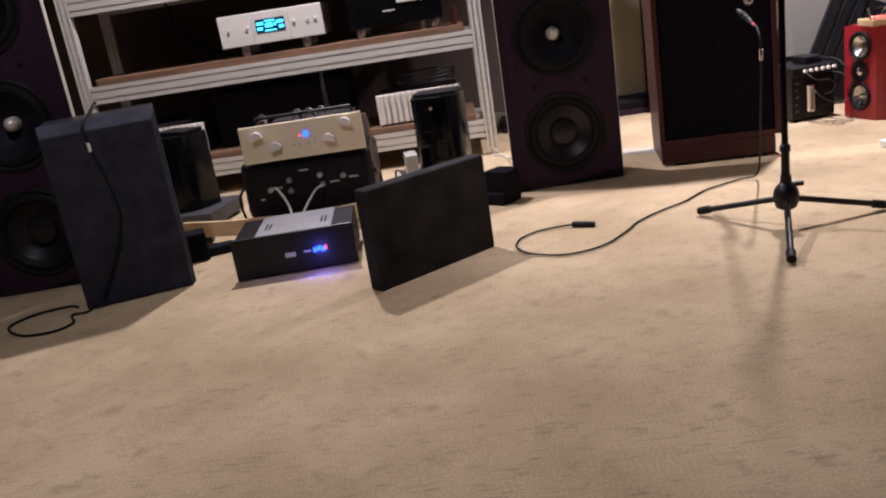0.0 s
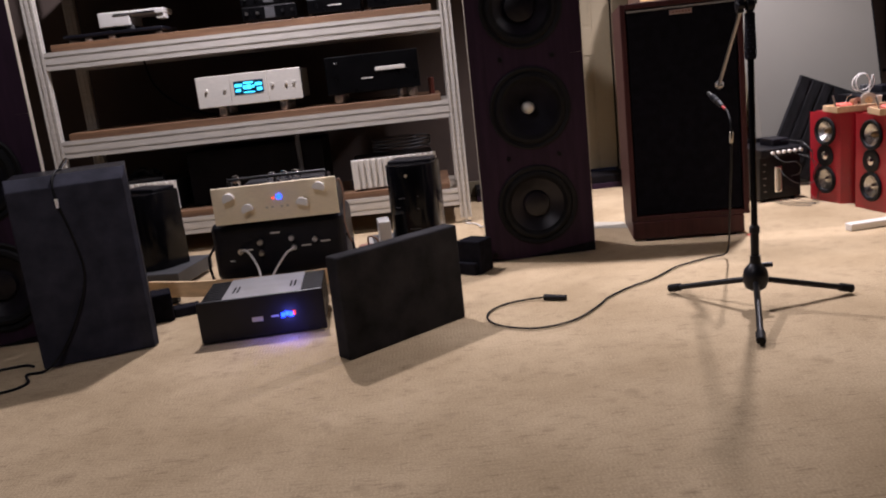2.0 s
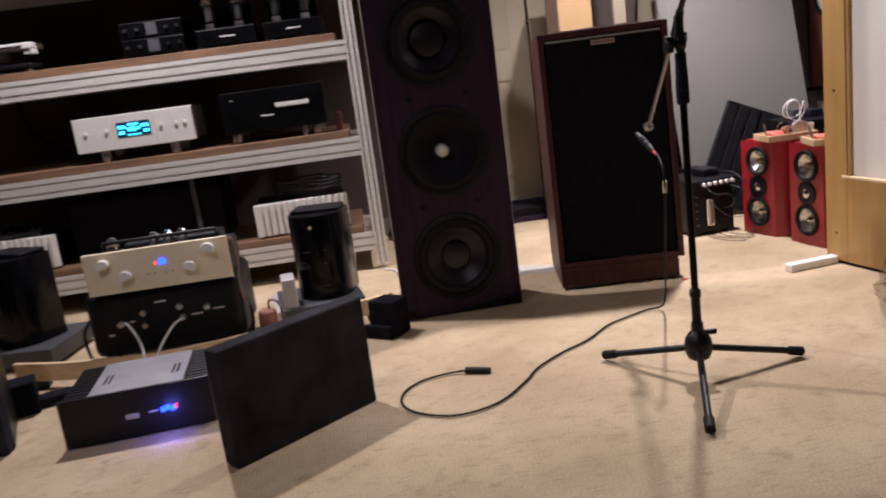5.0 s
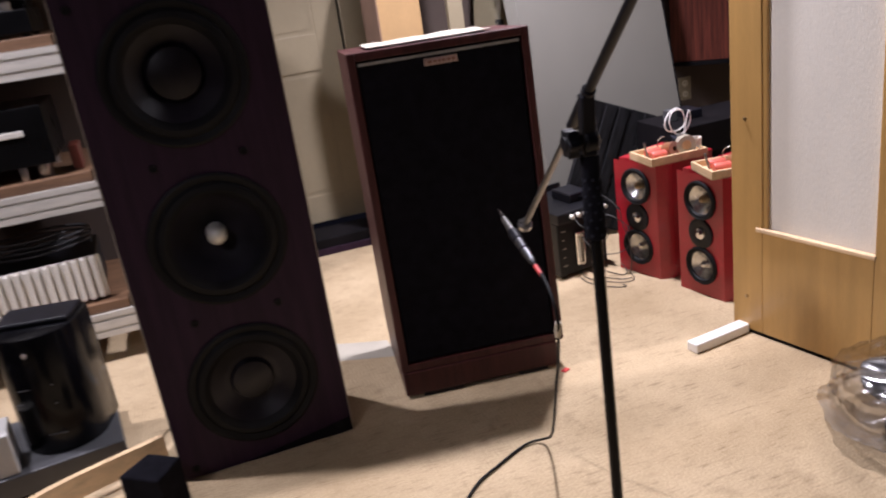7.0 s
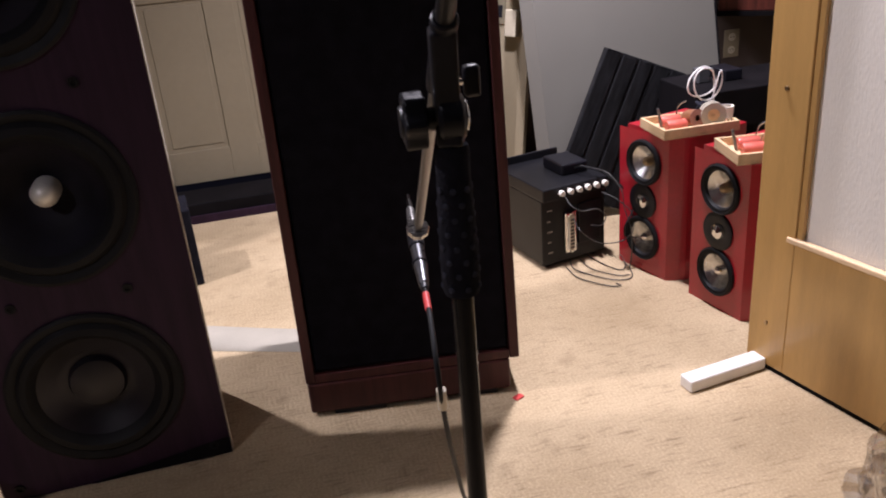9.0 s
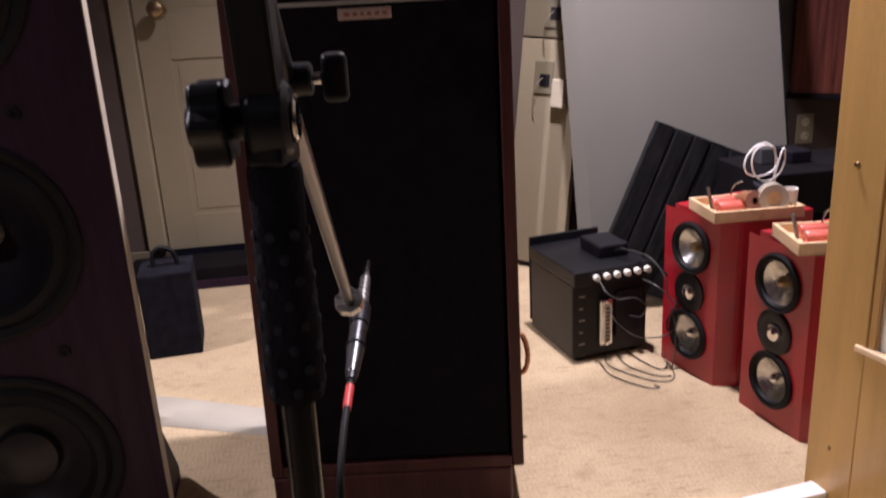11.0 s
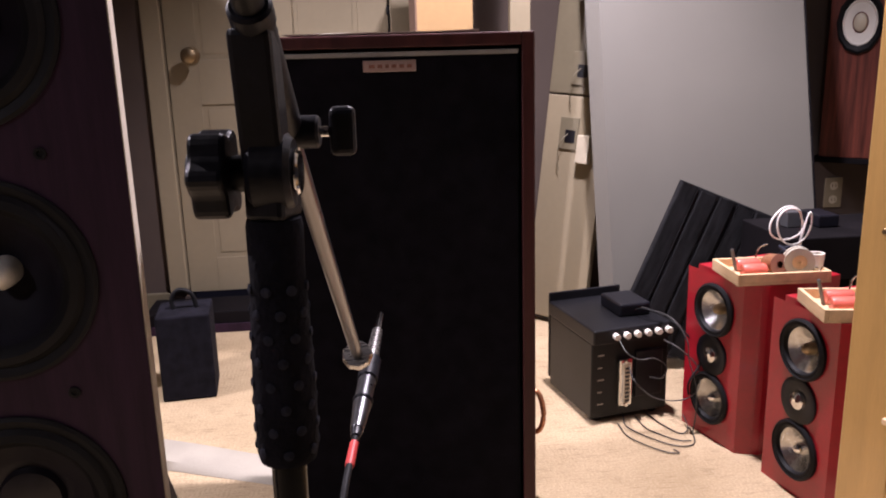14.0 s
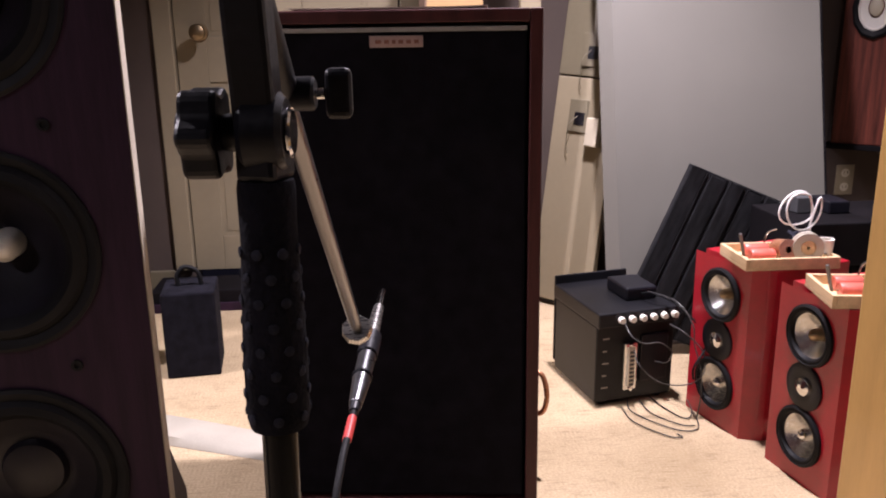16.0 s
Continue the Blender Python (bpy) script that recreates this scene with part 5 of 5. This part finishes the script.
part("lead", cable([(0.01, 0, 0.142), (0.015, 0.0, 0.175), (0.05, -0.01, 0.16), (0.06, 0.0, 0.08), (0.05, 0.02, 0.006)], 0.004), M_BROWNBOX, cap, "brown lead")
sk = thing("black_corner_block", pose(0.318, 3.425, 0, 0, 0, -38), "small black foam block beside the tall speaker's foot", "foam block")
part("block", prism([(-0.06, -0.05), (0.06, -0.05), (0.05, 0.05), (-0.05, 0.05)], 0, 0.135, bevel=0.006), M_FOAM, sk)
part("flap", box(-0.075, 0.045, -0.075, -0.051, 0, 0.05, 0.005), M_FOAM, sk)
sk2 = thing("black_corner_block", pose(-0.93, 3.20, 0, 0, 0, 20), "black foam blocks behind the grey speaker", "foam block")
part("block", box(-0.06, 0.06, -0.05, 0.05, 0, 0.11, 0.006), M_FOAM, sk2)
part("flap", box(0.0602, 0.16, -0.02, 0.05, 0, 0.035, 0.006), M_FOAM, sk2)


# ---- microphone stand ----
HUB = Vector((1.143, 2.602, 0.0))
TIPS = (Vector((0.943, 2.846, 0.016)), Vector((1.463, 2.637, 0.016)), Vector((1.027, 2.276, 0.016)))
PIV = Vector((1.153, 2.630, 0.914))


def on_pole(z):
    return HUB.lerp(Vector((PIV.x, PIV.y, 0)), z / PIV.z) + Vector((0, 0, z))


ms = thing("microphone_stand", pose(0, 0, 0), "black tripod microphone stand with a boom arm and a foam grip", "microphone stand")
hb = part("hub", lathe([(0, 0.058), (0.018, 0.058), (0.030, 0.066), (0.0375, 0.086), (0.0375, 0.106), (0.034, 0.122), (0.024, 0.136), (0.017, 0.144), (0.0155, 0.168), (0, 0.168)], pose(HUB.x, HUB.y, 0), 32), M_BLACK, ms, "black plastic hub")
part("wing_screw", box(0.014, 0.052, -0.006, 0.006, 0.128, 0.144, 0.005, m=pose(HUB.x, HUB.y, 0, 0, 0, -10)), M_BLACK, hb, "black wing screw")
for tip in TIPS:
    d = (tip - HUB).normalized()
    p = Vector((HUB.x, HUB.y, 0.088)) + Vector((d.x, d.y, 0)).normalized() * 0.03
    lg = part("leg", rod(p, tip + (p - tip).normalized() * 0.02, 0.0095), M_BLACKMET, ms)
    part("rubber_foot", rod(tip + (p - tip).normalized() * 0.045, tip, 0.0135), M_RUBBER, lg, "rubber foot")
part("lower_pole", rod(on_pole(0.155), on_pole(0.262), 0.0125), M_BLACKMET, ms)
part("clutch_ring", rod(on_pole(0.236), on_pole(0.258), 0.0155), M_BLACK, ms)
part("upper_pole", rod(on_pole(0.258), on_pole(0.775), 0.0095), M_GLOSS, ms)
tilt = (on_pole(0.9) - on_pole(0.7)).to_track_quat("Z", "Y").to_matrix().to_4x4()
gm = Matrix.Translation(on_pole(0.758)) @ tilt
gp = part("grip", lathe([(0.010, 0.0), (0.0150, 0.002), (0.0164, 0.008), (0.0166, 0.040), (0.0152, 0.082), (0.0142, 0.100), (0.0146, 0.129), (0.0138, 0.133), (0, 0.133)], gm, 32), M_FOAM, ms, "black foam grip with dimples")
for i in range(8):
    for j in range(7):
        z = 0.010 + i * 0.0125
        r = 0.0165 - max(0, z - 0.040) * 0.033
        part("dimple", lathe([(0.0028, -0.0006), (0.0028, 0.0006), (0.0016, 0.0010), (0, 0.0011)], gm @ pose(0, 0, z) @ pose(0, 0, 0, 0, 0, 360 * j / 7 + (26 if i % 2 else 0)) @ pose(0, -r, 0) @ FRONT, 10), M_CLOTHGREY, gp)

# one straight boom: a slim steel tube, a clamp above the pole, a black tube beyond it
END = Vector((1.187, 3.000, 0.668))
bd = Vector((-0.071, -0.765, 0.639)).normalized()


def on_boom(z):
    return END + bd * ((z - END.z) / bd.z)


side = Vector((1, -0.10, 0)).normalized()
kn = part("knuckle", rod(PIV - side * 0.010, PIV + side * 0.012, 0.0195, 32), M_BLACK, ms, "black plastic boom joint")
part("neck", prism([(-0.011, -0.013), (0.010, -0.013), (0.010, 0.013), (-0.011, 0.013)], 0.133, 0.153, gm, bevel=0.003), M_BLACK, kn)
part("joint_cheek", rod(PIV + side * 0.0122, PIV + side * 0.0150, 0.0125, 28), M_CHROME, kn, "silver clamp washer")
hk = Matrix.Translation(PIV - side * 0.0102) @ (-side).to_track_quat("Z", "Y").to_matrix().to_4x4()
part("knob_shaft", lathe([(0, 0), (0.010, 0), (0.009, 0.0085), (0, 0.0085)], hk, 20), M_BLACK, kn)
lob = []
for i in range(60):
    a = 2 * math.pi * i / 60
    r = 0.0212 + 0.0026 * math.cos(6 * a)
    lob.append((r * math.cos(a), r * math.sin(a)))
part("star_knob", prism(lob, 0.0087, 0.0270, hk, bevel=0.0025), M_BLACK, kn, "black lobed tightening knob")
part("knob_cap", lathe([(0, 0.0272), (0.014, 0.0272), (0.012, 0.0295), (0, 0.0300)], hk, 24), M_BLACK, kn)
bo = part("boom", rod(END, on_boom(0.935), 0.0058, 20), M_PLAINSTEEL, ms, "slim steel boom tube")
cb, ct = on_boom(0.925), on_boom(0.990)
part("bracket", prism([(-0.012, -0.011), (0.009, -0.011), (0.009, 0.011), (-0.012, 0.011)], 0, (on_boom(0.985) - PIV).length, Matrix.Translation(PIV) @ (on_boom(0.985) - PIV).to_track_quat("Z", "Y").to_matrix().to_4x4(), bevel=0.003), M_BLACK, bo, "black plastic bracket")
part("boom_sleeve", rod(cb, ct, 0.0088, 20, r2=0.0098), M_BLACK, bo, "black clamp sleeve")
part("boom_upper", rod(ct, on_boom(1.42), 0.0076, 20), M_BLACKMET, bo, "black upper boom tube")
part("sleeve_lip", rod(on_boom(0.986), on_boom(0.994), 0.0108, 20), M_BLACK, bo)
wk = on_boom(0.928) + side * 0.008
part("boom_clamp", rod(wk - side * 0.008, wk + side * 0.010, 0.0095, 20), M_BLACK, bo)
part("pin", rod(wk + side * 0.010, wk + side * 0.0155, 0.003, 10), M_CHROME, bo)
part("wing_knob", box(0, 0.015, -0.006, 0.006, -0.014, 0.014, 0.004, 3, m=Matrix.Translation(wk + side * 0.0155)), M_BLACK, bo, "black wing knob")
cl = part("end_collar", lathe([(0.006, 0), (0.014, 0), (0.016, 0.004), (0.014, 0.010), (0.006, 0.010)], Matrix.Translation(END + bd * 0.002) @ bd.to_track_quat("Z", "Y").to_matrix().to_4x4(), 9), M_STEEL, bo, "bright toothed collar")

# slim microphone held at the boom's end, its cable running back and down
MT, MR = Vector((1.2165, 3.218, 0.639)), Vector((1.166, 2.85, 0.586))
on_mic = lambda k: MT.lerp(MR, k)
mc = thing("microphone", pose(0, 0, 0), "slim silver microphone in a black clip with a black cable", "microphone")
part("capsule", rod(on_mic(0.0), on_mic(0.12), 0.0046, 14), M_CHROME, mc, "bright slim capsule")
part("body", rod(on_mic(0.12), on_mic(0.34), 0.0066, 16, r2=0.0082), M_STEEL, mc, "silver tapered body")
clp = part("clip", rod(on_mic(0.31), on_mic(0.43), 0.0115), M_BLACK, mc, "black clip")
part("clip_joint", rod(END - bd * 0.012, END + bd * 0.002, 0.0105, 16), M_BLACK, clp)
c1 = part("connector", rod(on_mic(0.43), on_mic(0.535), 0.0100, r2=0.0092), M_DARKSTEEL, mc, "metal plug")
part("ring", rod(on_mic(0.535), on_mic(0.55), 0.0112), M_BLACK, c1)
c2 = part("connector", rod(on_mic(0.55), on_mic(0.68), 0.0098, r2=0.0070), M_DARKSTEEL, mc, "metal plug")
part("ring", rod(on_mic(0.68), on_mic(0.71), 0.0062, r2=0.0048), M_BLACK, c2)
part("tape", rod(on_mic(0.735), on_mic(0.835), 0.0044), M_REDTAPE, mc, "band of red tape")
TAG = Vector((1.166, 2.838, 0.508))
part("tag", rod(TAG + Vector((-0.001, -0.006, 0.018)), TAG + Vector((0.002, 0.008, -0.018)), 0.0062), M_BEIGE, mc, "pale tag")
part("cord", cable([on_mic(0.70), on_mic(0.78), on_mic(0.90), (1.164, 2.842, 0.568), (1.163, 2.828, 0.535), (1.167, 2.842, 0.495), (1.180, 2.885, 0.41), (1.197, 2.945, 0.322), (1.228, 3.05, 0.17), (1.258, 3.15, 0.06), (1.262, 3.21, 0.014), (1.215, 3.222, 0.006), (1.12, 3.175, 0.006), (1.043, 3.128, 0.006), (0.942, 3.022, 0.006), (0.832, 2.944, 0.006), (0.735, 2.853, 0.006), (0.690, 2.782, 0.006), (0.600, 2.670, 0.006), (0.515, 2.622, 0.006), (0.432, 2.620, 0.006), (0.345, 2.680, 0.006), (0.312, 2.762, 0.006), (0.330, 2.845, 0.006), (0.390, 2.905, 0.006), (0.47, 2.925, 0.007), (0.525, 2.922, 0.009)], 0.0035), M_RUBBER, mc, "black rubber cord")
part("floor_plug", rod((0.522, 2.920, 0.0105), (0.596, 2.886, 0.0105), 0.0105, r2=0.0095), M_BLACK, mc, "black plug on the carpet")

# cord over the grey speaker
gc = thing("speaker_cord", pose(0, 0, 0), "thin black cord hung over the grey speaker down to the carpet", "cable")
w = lambda x, y, z: tuple(GREY @ Vector((x, y, z)))
part("cord", cable([w(-0.02, 0.20, 0.632), w(-0.015, 0.09, 0.639), w(-0.03, 0.04, 0.634), w(-0.04, 0.008, 0.602), w(-0.035, -0.006, 0.54), w(-0.01, -0.008, 0.42), w(-0.0, -0.007, 0.30), w(-0.04, -0.007, 0.18), w(-0.11, -0.010, 0.06), w(-0.17, -0.03, 0.01), (-1.20, 2.70, 0.006), (-1.16, 2.62, 0.006), (-1.20, 2.56, 0.006), (-1.30, 2.56, 0.006), (-1.40, 2.66, 0.006), (-1.36, 2.76, 0.006), (-1.26, 2.80, 0.006), (-1.215, 2.78, 0.006)], 0.0042), M_RUBBER, gc)
part("clip", rod(w(-0.015, 0.10, 0.642), w(0.012, 0.085, 0.672), 0.006), M_CHROME, gc, "bright metal clip")
part("tag", rod(w(-0.037, -0.006, 0.555), w(-0.036, -0.007, 0.525), 0.0055), M_PAPER, gc, "white tag")
